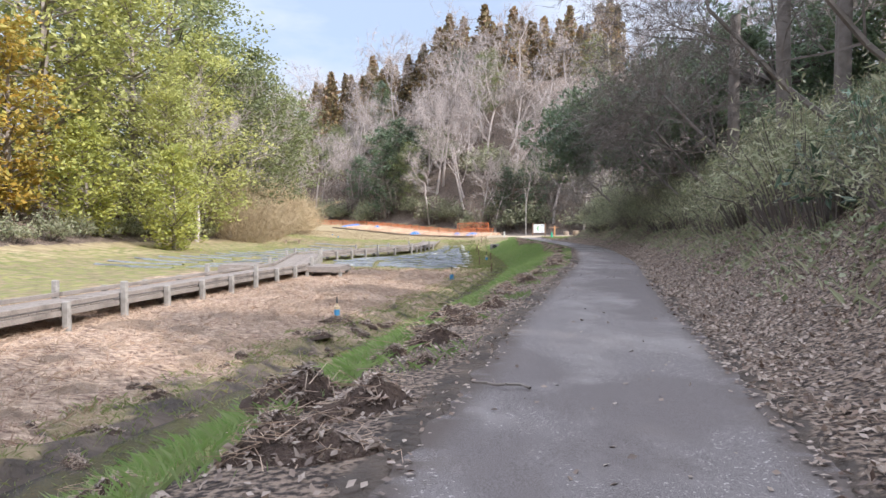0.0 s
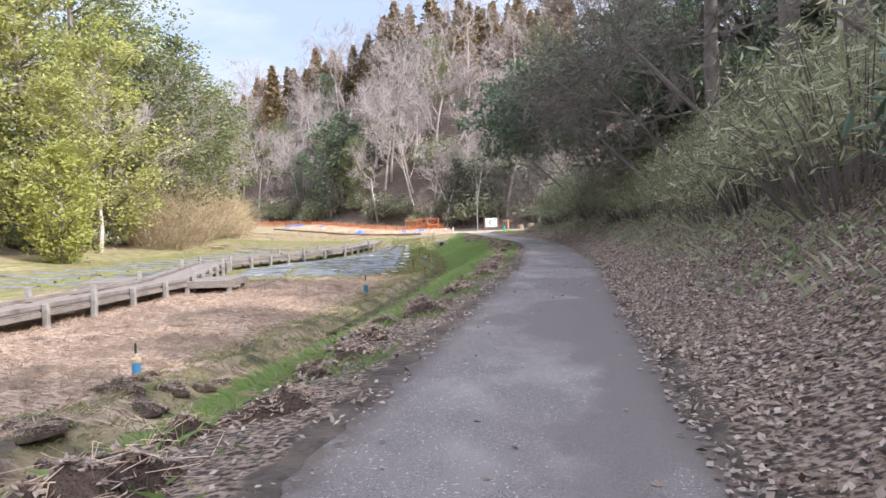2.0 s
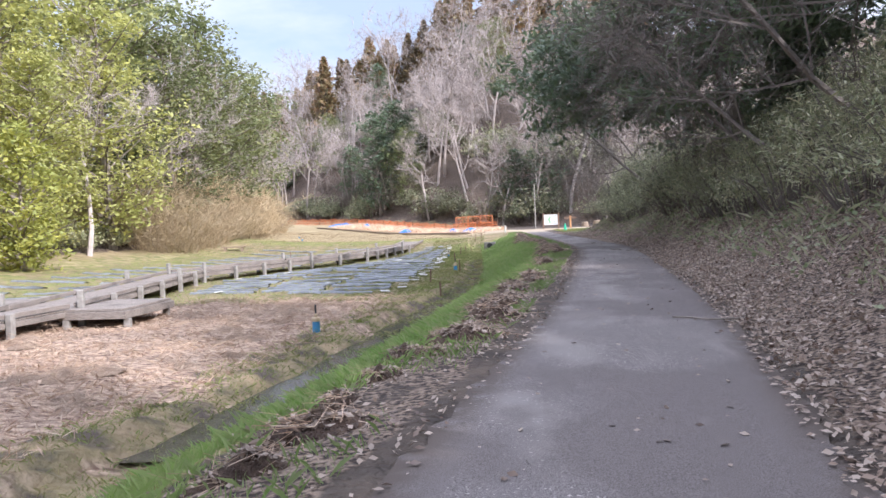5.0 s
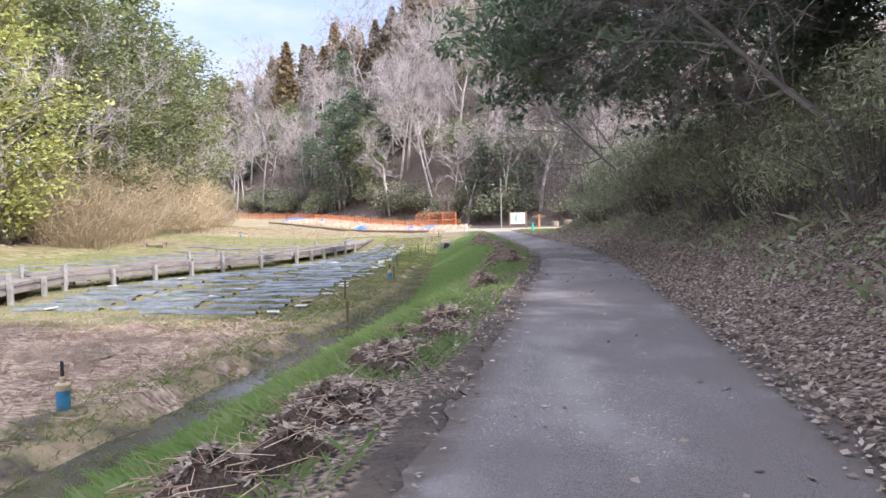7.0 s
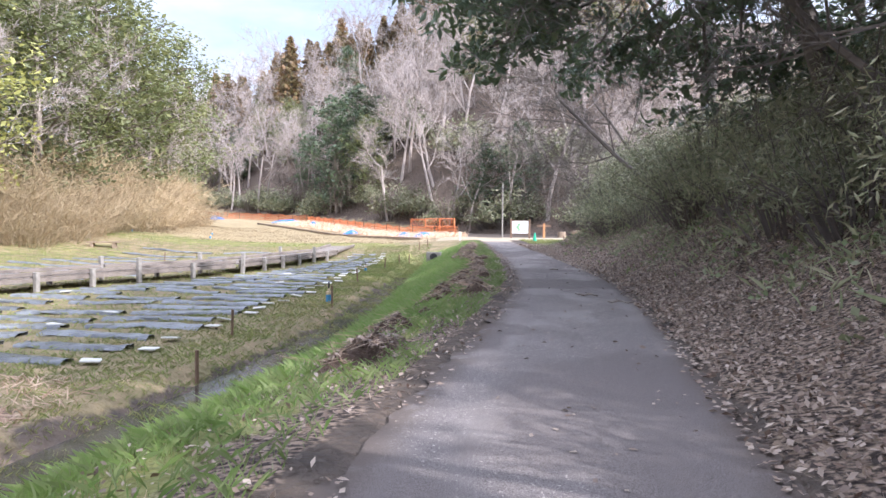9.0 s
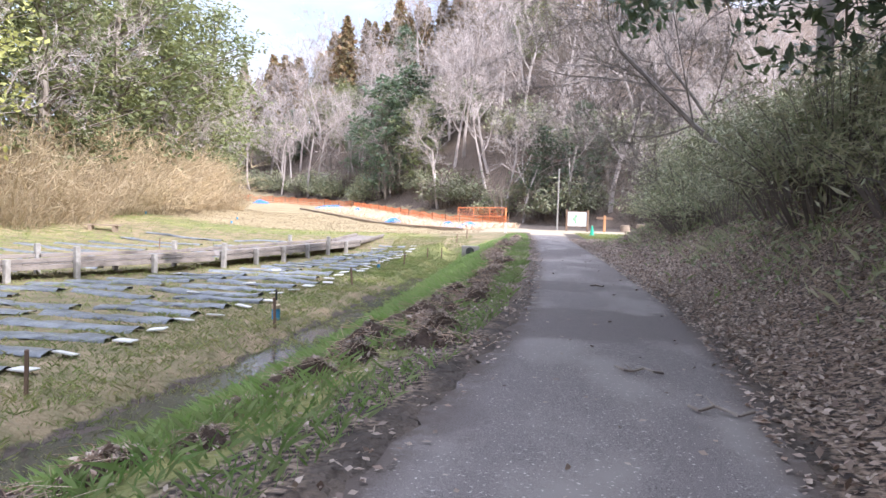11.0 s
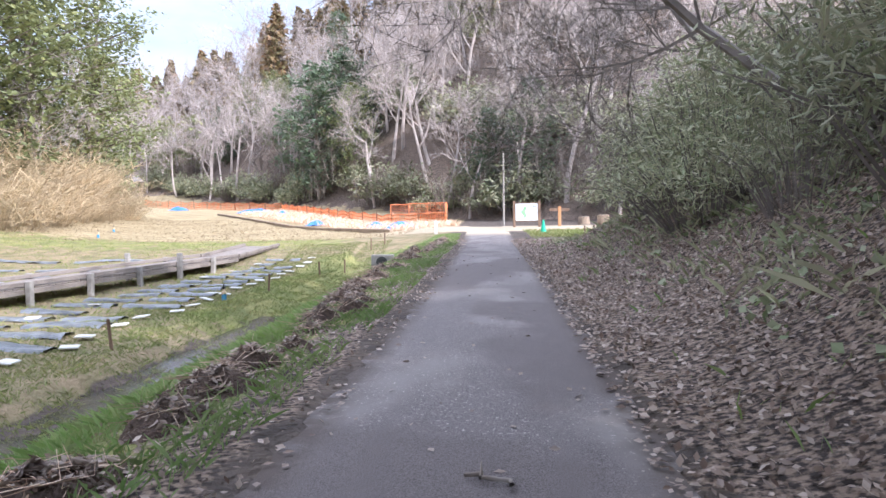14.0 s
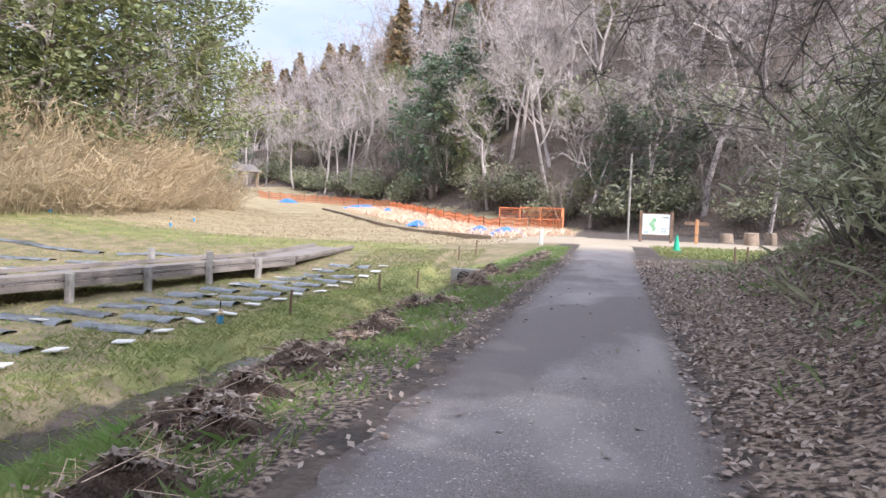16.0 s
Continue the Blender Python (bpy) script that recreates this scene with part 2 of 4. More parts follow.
def line_x(y):
    return sum(np.interp(y + k, LINE_Y, LINE_X) for k in (-2, -1, 0, 1, 2)) / 5


def half(y):
    return np.interp(y, [0, 20, 32, 44, 60, 66], [0.88, 0.87, 0.82, 0.74, 0.74, 0.82])


def road_z(y):
    return np.interp(y, [0, 15, 60, 74, 90], [0, -0.08, -0.08, 0.0, 0.1])


def wood_edge(y):
    return np.interp(y, [-60, -10, 30, 44, 58, 72, 84, 95, 118], [-34, -27, -22, -18.5, -16.5, -15, -16.5, -24, -34])


def hill_front(x):
    return np.interp(x, [-60, -30, -20, -8, -1.7, 5, 12, 20, 40], [150, 135, 122, 109, 101, 93, 85, 79, 74])


def wobble(x, y, s, seed=0.0):
    return (np.sin(x * 1.7 / s + 1.3 + seed) * np.cos(y * 1.3 / s + seed * 2) + 0.6 * np.sin(x * 3.1 / s - y * 2.3 / s + seed * 3) + 0.4 * np.sin(x * 5.3 / s + y * 6.1 / s + seed)) / 2


def land(x, y):
    x, y = np.asarray(x, float), np.asarray(y, float)
    d, h, rz = x - line_x(y), half(y), road_z(y)
    # valley floor, ditch and the grassy bank beside the road
    floor = -0.90 + 0.05 * wobble(x, y, 2.0) + (0.045 * wobble(x, y, 0.55, 1) + 0.035 * wobble(x, y, 0.3, 4)) * (1 - step(30, 36, y)) + 0.6 * step(59, 68, y) + np.interp(y, [70, 84, 90, 110, 140], [0, 0.25, 0.55, 1.5, 2.9])
    left = np.clip((wood_edge(y) + 9 - x) / 9, 0, 6)
    floor = floor + 0.8 * np.minimum(left, 1) ** 1.5
    bank = -(d + h)
    ragged = bank + (0.10 * wobble(x, y, 0.5, 3) + 0.05 * wobble(x, y, 0.23, 6)) * step(1.6, 2.6, bank)
    fade = 1 - step(60, 67, y)
    zl = np.interp(ragged, [0, 0.25, 1.0, 2.75, 3.0, 3.45, 3.75], [0, 0.0, -0.08, -0.93, -1.0, -1.0, -0.87])
    zl = zl + 0.035 * wobble(x, y, 0.45, 8) * step(2.7, 3.0, bank)
    zl = rz + zl + 0.03 * wobble(x, y, 0.4) * np.clip(bank, 0, 1)
    level = rz + (floor - rz) * step(0.4, 6.0, bank)
    zl_full = np.where(ragged < 3.75, zl, np.maximum(floor, -1.2))
    z_left = zl_full * fade + level * (1 - fade)
    # the wooded bank on the other side
    r = d - h
    end = 1 - step(52.5, 59, y + 0.35 * np.clip(r - 1.5, 0, 12))
    rise = np.interp(r, [0, 0.35, 1.0, 2.2, 4, 9, 16, 40], [0, 0.05, 0.27, 0.95, 2.4, 5.0, 6.8, 9.0]) + 0.10 * wobble(x, y, 1.1, 2) * np.clip(r - 0.5, 0, 1)
    z_right = rz + rise * end
    z = np.where(bank > 0, z_left, np.where(r > 0, z_right, rz - 0.03))
    # hills behind
    w = np.clip(wood_edge(y) - x, 0, 60)
    z = z + np.interp(w, [0, 6, 30, 60], [0, 1.5, 11, 15]) * (1 - step(95, 116, y))
    f = np.clip(y - hill_front(x), 0, 140)
    top = np.interp(x, [-80, -40, -23, -6, 6, 40], [0.55, 0.7, 0.85, 0.95, 1.05, 1.1])
    return z + top * np.interp(f, [0, 3, 26, 45, 140], [0, 1.2, 17.5, 23, 25])


def land_at(x, y):
    return float(land(x, y))


def mesh_object(name, verts, faces, mats, smooth=False, slots=None):
    me = bpy.data.meshes.new(name)
    me.from_pydata([tuple(map(float, v)) for v in verts], [], [tuple(map(int, f)) for f in faces])
    for m in mats if isinstance(mats, (list, tuple)) else [mats]:
        me.materials.append(m)
    if slots is not None:
        me.polygons.foreach_set("material_index", slots)
    if smooth:
        me.polygons.foreach_set("use_smooth", [True] * len(me.polygons))
    me.update()
    return new(name, me)


def grid_mesh(name, xs, ys, zf, mat, xf=None):
    X, Y = np.meshgrid(xs, ys)
    if xf:
        X = xf(X, Y)
    Z = zf(X, Y)
    n, k = len(ys), len(xs)
    i = np.arange((n - 1) * k).reshape(n - 1, k)[:, :-1].ravel()
    ob = mesh_object(name, np.stack([X.ravel(), Y.ravel(), Z.ravel()], 1), np.stack([i, i + 1, i + k + 1, i + k], 1), mat, True)
    return ob, X.ravel(), Y.ravel()


def colour(ob, name, r, g, b):
    at = ob.data.color_attributes.new(name, "FLOAT_COLOR", "POINT")
    at.data.foreach_set("color", np.stack([r, g, b, np.ones_like(r)], 1).astype(np.float32).ravel())


def covers(x, y):
    d, h = x - line_x(y), half(y)
    bank, r = -(d + h), d - h
    fade = 1 - step(61, 66, y)
    w = wood_edge(y)
    wob = wobble(x, y, 0.8, 1)
    on_field = np.maximum(step(3.4, 3.9, bank), step(2.6, 2.9, bank) * step(8, 11, y) * (1 - step(29, 33, y)))
    slope = step(0.75, 1.2, bank + 0.2 * wob) * (1 - step(2.6, 2.9, bank)) * fade
    far_green = step(-9, -11, x + wob) * (1 - step(w + 1.5, w - 1, x)) * fade
    edge_green = step(28, 36, y) * step(3.3, 3.6, bank) * (1 - step(5.0, 6.0, bank)) * 0.12 * fade
    slope = np.clip(slope + 0.8 * step(47, 53, y) * step(2.4, 2.8, bank) * (1 - step(4, 5.5, bank)) * fade, 0, 1)
    lawn = step(62.5, 64.5, y) * (1 - step(70, 71.5, y)) * step(0.4, 0.9, r) * 0.75
    dash = step(64, 66, y) * (1 - step(69, 72, y)) * step(3, 5, bank) * 0.5
    near = step(16, 30, y) * step(0.35, 0.6, bank) * (1 - step(0.9, 1.2, bank)) * 0.5 * fade
    green = np.clip(slope * 0.95 + far_green * 0.42 + edge_green + lawn + dash + near, 0, 1)
    straw = on_field * (1 - step(31.5, 33, y + 0.5 * wob)) * np.maximum(step(3.6, 5.0, bank + wob * 0.6), 0.40 * step(8, 11, y)) * (1 - far_green) * (0.80 + 0.2 * wobble(x, y, 1.1, 6))
    litter = np.clip(step(-0.05, 0.25, r) * (1 - step(60, 64, y)) + step(w + 0.5, w - 1.5, x) + step(-1, 1.5, y - hill_front(x)), 0, 1)
    litter = np.clip(litter + step(0.05, 0.2, bank) * (1 - step(0.8, 1.2, bank)) * 0.62 * fade, 0, 1)
    dull = step(58, 62, y) * step(0.3, 1.0, bank) * 0.9 + on_field * step(31.5, 33, y) * 0.85 + on_field * 0.5 + far_green * 0.6
    pale = step(68, 71, y) * step(1.5, 3, bank) * (1 - step(0, 3, y - hill_front(x)))
    pale = np.clip(pale + (1 - step(w + 2.6, w + 4.5, x)) * step(w - 3, w - 1, x) * 0.9, 0, 1)
    cross = step(68.5, 69.5, y + 0.04 * (x - 7)) * (1 - step(75.5, 77, y + 0.04 * (x - 7) - 0.3 * np.clip(-r, 0, 3))) * step(-7, -1.5, d)
    sand = np.clip(cross, 0, 1)
    return green, straw, litter, np.clip(dull, 0, 1), pale, sand


def build_ground():
    xs = np.concatenate([[-1500, -400, -120], np.arange(-70, -26, 2.0), np.arange(-26, -8, 0.5), np.arange(-8, 12, 0.16), np.arange(12, 24, 0.6), np.arange(24, 62, 3.0), [120, 400, 1500]])
    ys = np.concatenate([[-1500, -400, -100, -40], np.arange(-24, 0, 2.0), np.arange(0, 66, 0.28), np.arange(66, 100, 0.6), np.arange(100, 160, 2.5), [220, 400, 1500]])
    shift = lambda X, Y: X + np.where((X > -26) & (X < 24), line_x(np.clip(Y, -20, 80)) - 3.5, 0) * step(-26, -6, X) * (1 - step(12, 24, X))
    ob, x, y = grid_mesh("ground", xs, ys, land, M_GROUND, shift)
    g, s, l, du, p, sa = covers(x, y)
    colour(ob, "cover", g, s, l)
    colour(ob, "cover_b", du, p, sa)
    tagged(ob, "valley floor of cut straw, grass, mud and wooded banks", "ground", kind="structure")


def build_road():
    ts, ys = np.linspace(-1, 1, 25), np.arange(-20, 68.6, 0.15)
    rag = lambda X, Y: line_x(Y) + X * (half(Y) + np.where(np.abs(X) > 0.95, 0.06 * wobble(Y, X, 0.35, 4) + 0.04 * wobble(Y, X, 0.13, 2), 0))
    ob, x, y = grid_mesh("road", ts, ys, lambda X, Y: road_z(Y) + 0.012 * (1 - ((X - line_x(Y)) / half(Y)) ** 2), M_ROAD, rag)
    e = np.abs((x - line_x(y)) / half(y))
    colour(ob, "cover", step(0.72, 1.0, e) * 0.9, step(63.5, 67.5, y), np.zeros_like(e))
    tagged(ob, "narrow worn asphalt path with dusty patches", "road", kind="structure")


def build_water():
    def at(X, Y):
        return line_x(Y) - half(Y) - 3.22 + X * 0.30
    for y0, y1 in ((0, 9.5), (20, 52)):
        ob, x, y = grid_mesh("ditch_water", np.linspace(-1, 1, 4), np.arange(y0, y1, 0.3), lambda X, Y: road_z(Y) - 0.968 + 0 * X, M_WATER, at)
        tagged(ob, "shallow water lying in a muddy ditch", "water", kind="structure")


# ---- plants ----
def tube(V, F, p, q, r0, r1, n=3):
    p, q = np.asarray(p, float), np.asarray(q, float)
    a = q - p
    L = np.linalg.norm(a)
    if L < 1e-5:
        return
    a = a / L
    u = np.cross(a, (0.31, 0.83, 0.47) if abs(a[2]) > 0.8 else (0, 0, 1))
    u = u / np.linalg.norm(u)
    v = np.cross(a, u)
    b = len(V)
    for c, r in ((p, r0), (q, r1)):
        for k in range(n):
            w = 2 * math.pi * k / n
            V.append(c + r * (math.cos(w) * u + math.sin(w) * v))
    for k in range(n):
        F.append((b + k, b + (k + 1) % n, b + n + (k + 1) % n, b + n + k))


def limbs(rng, V, F, tips, p, way, length, r, depth, spread, lift, kids=3, wander=0.18):
    """A branch of bent pieces, with smaller branches along it."""
    pieces = (1, 3, 4, 4, 4)[depth]
    p, way = np.array(p, float), np.array(way, float)
    sides = 7 if r > 0.12 else (5 if r > 0.08 else 3)
    for k in range(pieces):
        way = way + rng.normal(0, wander, 3) + (0, 0, lift)
        way /= np.linalg.norm(way)
        q = p + way * length / pieces
        r1 = r * (1 - 0.16)
        tube(V, F, p, q, r, r1, sides)
        p, r = q, r1
        if depth > 0 and (k > 0 or depth < 3):
            for _ in range(kids if k == pieces - 1 else max(1, kids - 1)):
                side = rng.normal(0, 1, 3)
                side -= side.dot(way) * way
                side /= np.linalg.norm(side)
                w = way * (1 - spread) + side * spread
                limbs(rng, V, F, tips, p, w / np.linalg.norm(w), length * rng.uniform(0.42, 0.66), r * rng.uniform(0.45, 0.65), depth - 1, spread, lift, kids, wander)
    tips.append((p, way))


def leaf_quads(rng, centres, size, per, radius, aspect=2.0, flat=0.35, droop=0.0):
    """Small folded leaves strewn round each centre."""
    C = np.repeat(np.asarray(centres, float), per, 0)
    n = len(C)
    off = rng.normal(0, 1, (n, 3))
    off /= np.linalg.norm(off, axis=1)[:, None] + 1e-6
    radius = np.repeat(radius, per)[:, None] if isinstance(radius, np.ndarray) else radius
    C = C + off * radius * rng.uniform(0.15, 1, (n, 1)) ** 0.6 * (1, 1, 0.7)
    a = rng.normal(0, 1, (n, 3))
    a[:, 2] = a[:, 2] * flat - droop
    a /= np.linalg.norm(a, axis=1)[:, None]
    u = np.cross(a, rng.normal(0, 0.5, (n, 3)) + (0, 0, 1))
    u /= np.linalg.norm(u, axis=1)[:, None] + 1e-6
    s = size * rng.uniform(0.6, 1.4, (n, 1))
    nrm = np.cross(a, u)
    v0, v2 = C - a * s * aspect / 2, C + a * s * aspect / 2
    v1, v3 = C + u * s / 2 + nrm * s * 0.15, C - u * s / 2 + nrm * s * 0.15
    V = np.stack([v0, v1, v2, v3], 1).reshape(-1, 3)
    i = np.arange(n) * 4
    return V, np.stack([i, i + 1, i + 2, i + 3], 1)


def twig_fan(rng, tips, per, length, width, spread=0.7, up=0.15):
    """Thin tapering twigs that spring from the ends of branches."""
    P = np.repeat(np.array([p for p, w in tips]), per, 0)
    W = np.repeat(np.array([w for p, w in tips]), per, 0)
    n = len(P)
    W = W + rng.normal(0, spread, (n, 3)) + (0, 0, up)
    W /= np.linalg.norm(W, axis=1)[:, None]
    u = np.cross(W, rng.normal(0, 1, (n, 3)))
    u /= np.linalg.norm(u, axis=1)[:, None]
    P = P - W * rng.uniform(0, 0.15, (n, 1)) * length
    e = P + W * length * rng.uniform(0.5, 1.4, (n, 1))
    V = np.stack([P - u * width, P + u * width, e], 1).reshape(-1, 3)
    i = np.arange(n) * 3
    return V, np.stack([i, i + 1, i + 2], 1)


def plant(name, label, category, group, wood, leaves, wood_mat, leaf_mat, leaf_name="foliage"):
    top = tagged(new(name), label, category, group)
    if wood and len(wood[0]):
        mesh_object("trunk_and_branches", wood[0], wood[1], wood_mat).parent = top
    if leaves is not None:
        mesh_object(leaf_name, leaves[0], leaves[1], leaf_mat).parent = top
    top.location = (0, 0, -500)
    return top


def bare_tree(seed, height, mat, label, lean=(0, 0, 1), kids=3, depth=2, radius=0.014, name="bare_tree", lift=0.12, spread=0.55, fan=8, long=1.15, up=0.25):
    """Trunk, limbs and branches, with fans of fine twigs at their ends."""
    rng = np.random.default_rng(seed)
    V, F, tips = [], [], []
    limbs(rng, V, F, tips, (0, 0, -0.3), lean, height * 0.7, height * radius, depth, spread, lift, kids, 0.12)
    ends = tips + [(p - w * 0.4, w) for p, w in tips] + [(p - w * 0.8, w) for p, w in tips]
    twigs = twig_fan(rng, ends, fan, long, 0.013 * long, 0.65, up)
    return plant(name, label, "tree", "bare trees on the slopes", (V, F), twigs, mat, mat, "twigs")


def twig_thicket(seed, width, height, mat, label, count=1100):
    """A tangle of bare stems and twigs."""
    rng = np.random.default_rng(seed)
    V, F, C = [], [], []
    for k in range(34):
        ang, s = rng.uniform(0, 6.28), rng.uniform(0, 1) ** 0.5
        p = np.array([math.cos(ang) * width / 2 * s, math.sin(ang) * width / 2 * s, -0.3])
        q = p + (rng.normal(0, 0.3), rng.normal(0, 0.3), height * rng.uniform(0.4, 1.0))
        tube(V, F, p, q, 0.03, 0.012)
        C += [(p + (q - p) * t, (q - p) / np.linalg.norm(q - p)) for t in (0.3, 0.55, 0.8, 1.0)]
    twigs = twig_fan(rng, C, count // len(C), 1.0, 0.018, 0.7)
    return plant("bare_thicket", label, "thicket", "bare thickets on the slopes", (V, F), twigs, mat, mat, "twigs")


def leafy_tree(seed, height, width, mat, label, leaf=0.13, count=8400, low=0.10, name="evergreen_tree"):
    """Trunk and limbs, and a crown of leaf clumps along uneven boughs."""
    rng = np.random.default_rng(seed)
    V, F, tips = [], [], []
    tube(V, F, (0, 0, -0.4), (0.1, 0, height * 0.45), height * 0.022, height * 0.015, 8)
    tube(V, F, (0.1, 0, height * 0.45), (0.0, 0.15, height * 0.93), height * 0.015, 0.02, 6)
    C = []
    n = 70
    for k in range(n):
        t = low + (1 - low) * ((k + rng.uniform(0, 1)) / n)
        s = max(0.10, math.sin(math.pi * min(1, (t - low) / (1 - low) * 0.86 + 0.12))) ** 0.7
        ang, rad = k * 2.4 + rng.normal(0, 0.3), width / 2 * s * rng.uniform(0.55, 1.12)
        tip = np.array([math.cos(ang) * rad, math.sin(ang) * rad, height * t + rng.normal(0, 0.03) * height])
        root = np.array([0.05, 0.05, max(0.1 * height, height * t - rad * 0.45)])
        tube(V, F, root, tip, height * 0.006, 0.01, 3)
        for q in np.linspace(0.45, 1.0, 4):
            C.append(root + (tip - root) * q + rng.normal(0, 0.05 * width, 3) * (1, 1, 0.6))
    V2, F2 = leaf_quads(rng, C, leaf, max(1, count // len(C)), width * 0.105, 1.7, 0.4, 0.15)
    return plant(name, label, "tree", "evergreen trees on the slopes", (V, F), (V2, F2), M_BARK, mat)


def conifer(seed, height):
    rng = np.random.default_rng(seed)
    V, F, C, Q = [], [], [], []
    tube(V, F, (0, 0, -0.4), (0, 0, height), height * 0.02, 0.02, 6)
    for k in range(110):
        t = 0.08 + 0.91 * k / 110
        rad = height * 0.25 * (1 - t) ** 0.75 * rng.uniform(0.65, 1.15) + 0.04
        ang = k * 2.4
        tip = np.array([math.cos(ang) * rad, math.sin(ang) * rad, height * t - rad * 0.25])
        tube(V, F, (0, 0, height * t), tip, 0.03, 0.01, 3)
        C += [tip * (q, q, 1) for q in (0.5, 0.95)]
        Q += [0.08 + 0.30 * rad] * 2
    V2, F2 = leaf_quads(rng, C, 0.30, 6, np.array(Q), 1.9, 0.9)
    return plant("cedar_tree", "tall conical cedar turned rusty brown on the ridge", "tree", "cedars on the ridge", (V, F), (V2, F2), M_BARK, M_CEDAR)


def shrub(seed, width, height, mat, label, leaf, count, aspect, name="shrub", group="shrubs on the bank", twig=M_DARKTWIG, droop=0.2):
    rng = np.random.default_rng(seed)
    V, F, C = [], [], []
    for k in range(60):
        ang, s = rng.uniform(0, 6.28), rng.uniform(0, 1) ** 0.5
        tip = np.array([math.cos(ang) * width / 2 * s, math.sin(ang) * width / 2 * s, height * (1 - 0.65 * s * s) * rng.uniform(0.5, 1.12)])
        root = tip * (0.35, 0.35, 0) - (0, 0, 0.3)
        mid = (root + tip) / 2 + (0, 0, 0.12 * height)
        tube(V, F, root, mid, 0.018, 0.011)
        tube(V, F, mid, tip, 0.011, 0.004)
        C += [mid, (mid + tip) / 2, tip]
    V2, F2 = leaf_quads(rng, C, leaf, count // len(C), width * 0.14, aspect, 0.6, droop)
    return plant(name, label, "shrub", group, (V, F), (V2, F2), twig, mat)


def brush(seed, width, height, label):
    """A rounded tangle of dry arching stems with fine side twigs."""
    rng = np.random.default_rng(seed)
    V, F, ends = [], [], []
    for k in range(230):
        ang, s = rng.uniform(0, 6.28), rng.uniform(0, 1) ** 0.5
        p = np.array([math.cos(ang) * width / 2 * s, math.sin(ang) * width / 2 * s, -0.2])
        L = height * rng.uniform(0.5, 1.1) * (1 - 0.5 * s * s)
        out = p * (1, 1, 0) / width * rng.uniform(0.3, 1.6)
        q = p + (out[0] + rng.normal(0, 0.2), out[1] + rng.normal(0, 0.2), L * 0.62)
        e = q + (out[0] * 1.5 + rng.normal(0, 0.4), out[1] * 1.5 + rng.normal(0, 0.4), L * 0.38)
        tube(V, F, p, q, 0.015, 0.010)
        tube(V, F, q, e, 0.010, 0.004)
        way = (e - q) / np.linalg.norm(e - q)
        ends += [(q, way), ((q + e) / 2, way), (e, way), ((p + q) / 2, way)]
    twigs = twig_fan(rng, ends, 4, 0.75, 0.011, 0.75, 0.1)
    return plant("dry_thicket", label, "thicket", "dry thickets at the wood's edge", (V, F), twigs, M_BRUSH, M_BRUSH, "twigs")


def put(ob, x, y, rng, size=1.0, z=None, turn=None):
    s = size * rng.uniform(0.88, 1.14)
    m = pose(x, y, land_at(x, y) - 0.05 if z is None else z, rng.normal(0, 2), rng.normal(0, 2), rng.uniform(0, 360) if turn is None else turn)
    return copy_thing(ob, m @ Matrix.Diagonal((s, s, s * rng.uniform(0.92, 1.1), 1)))


def drop_template(ob):
    for o in (*ob.children_recursive, ob):
        bpy.data.objects.remove(o)


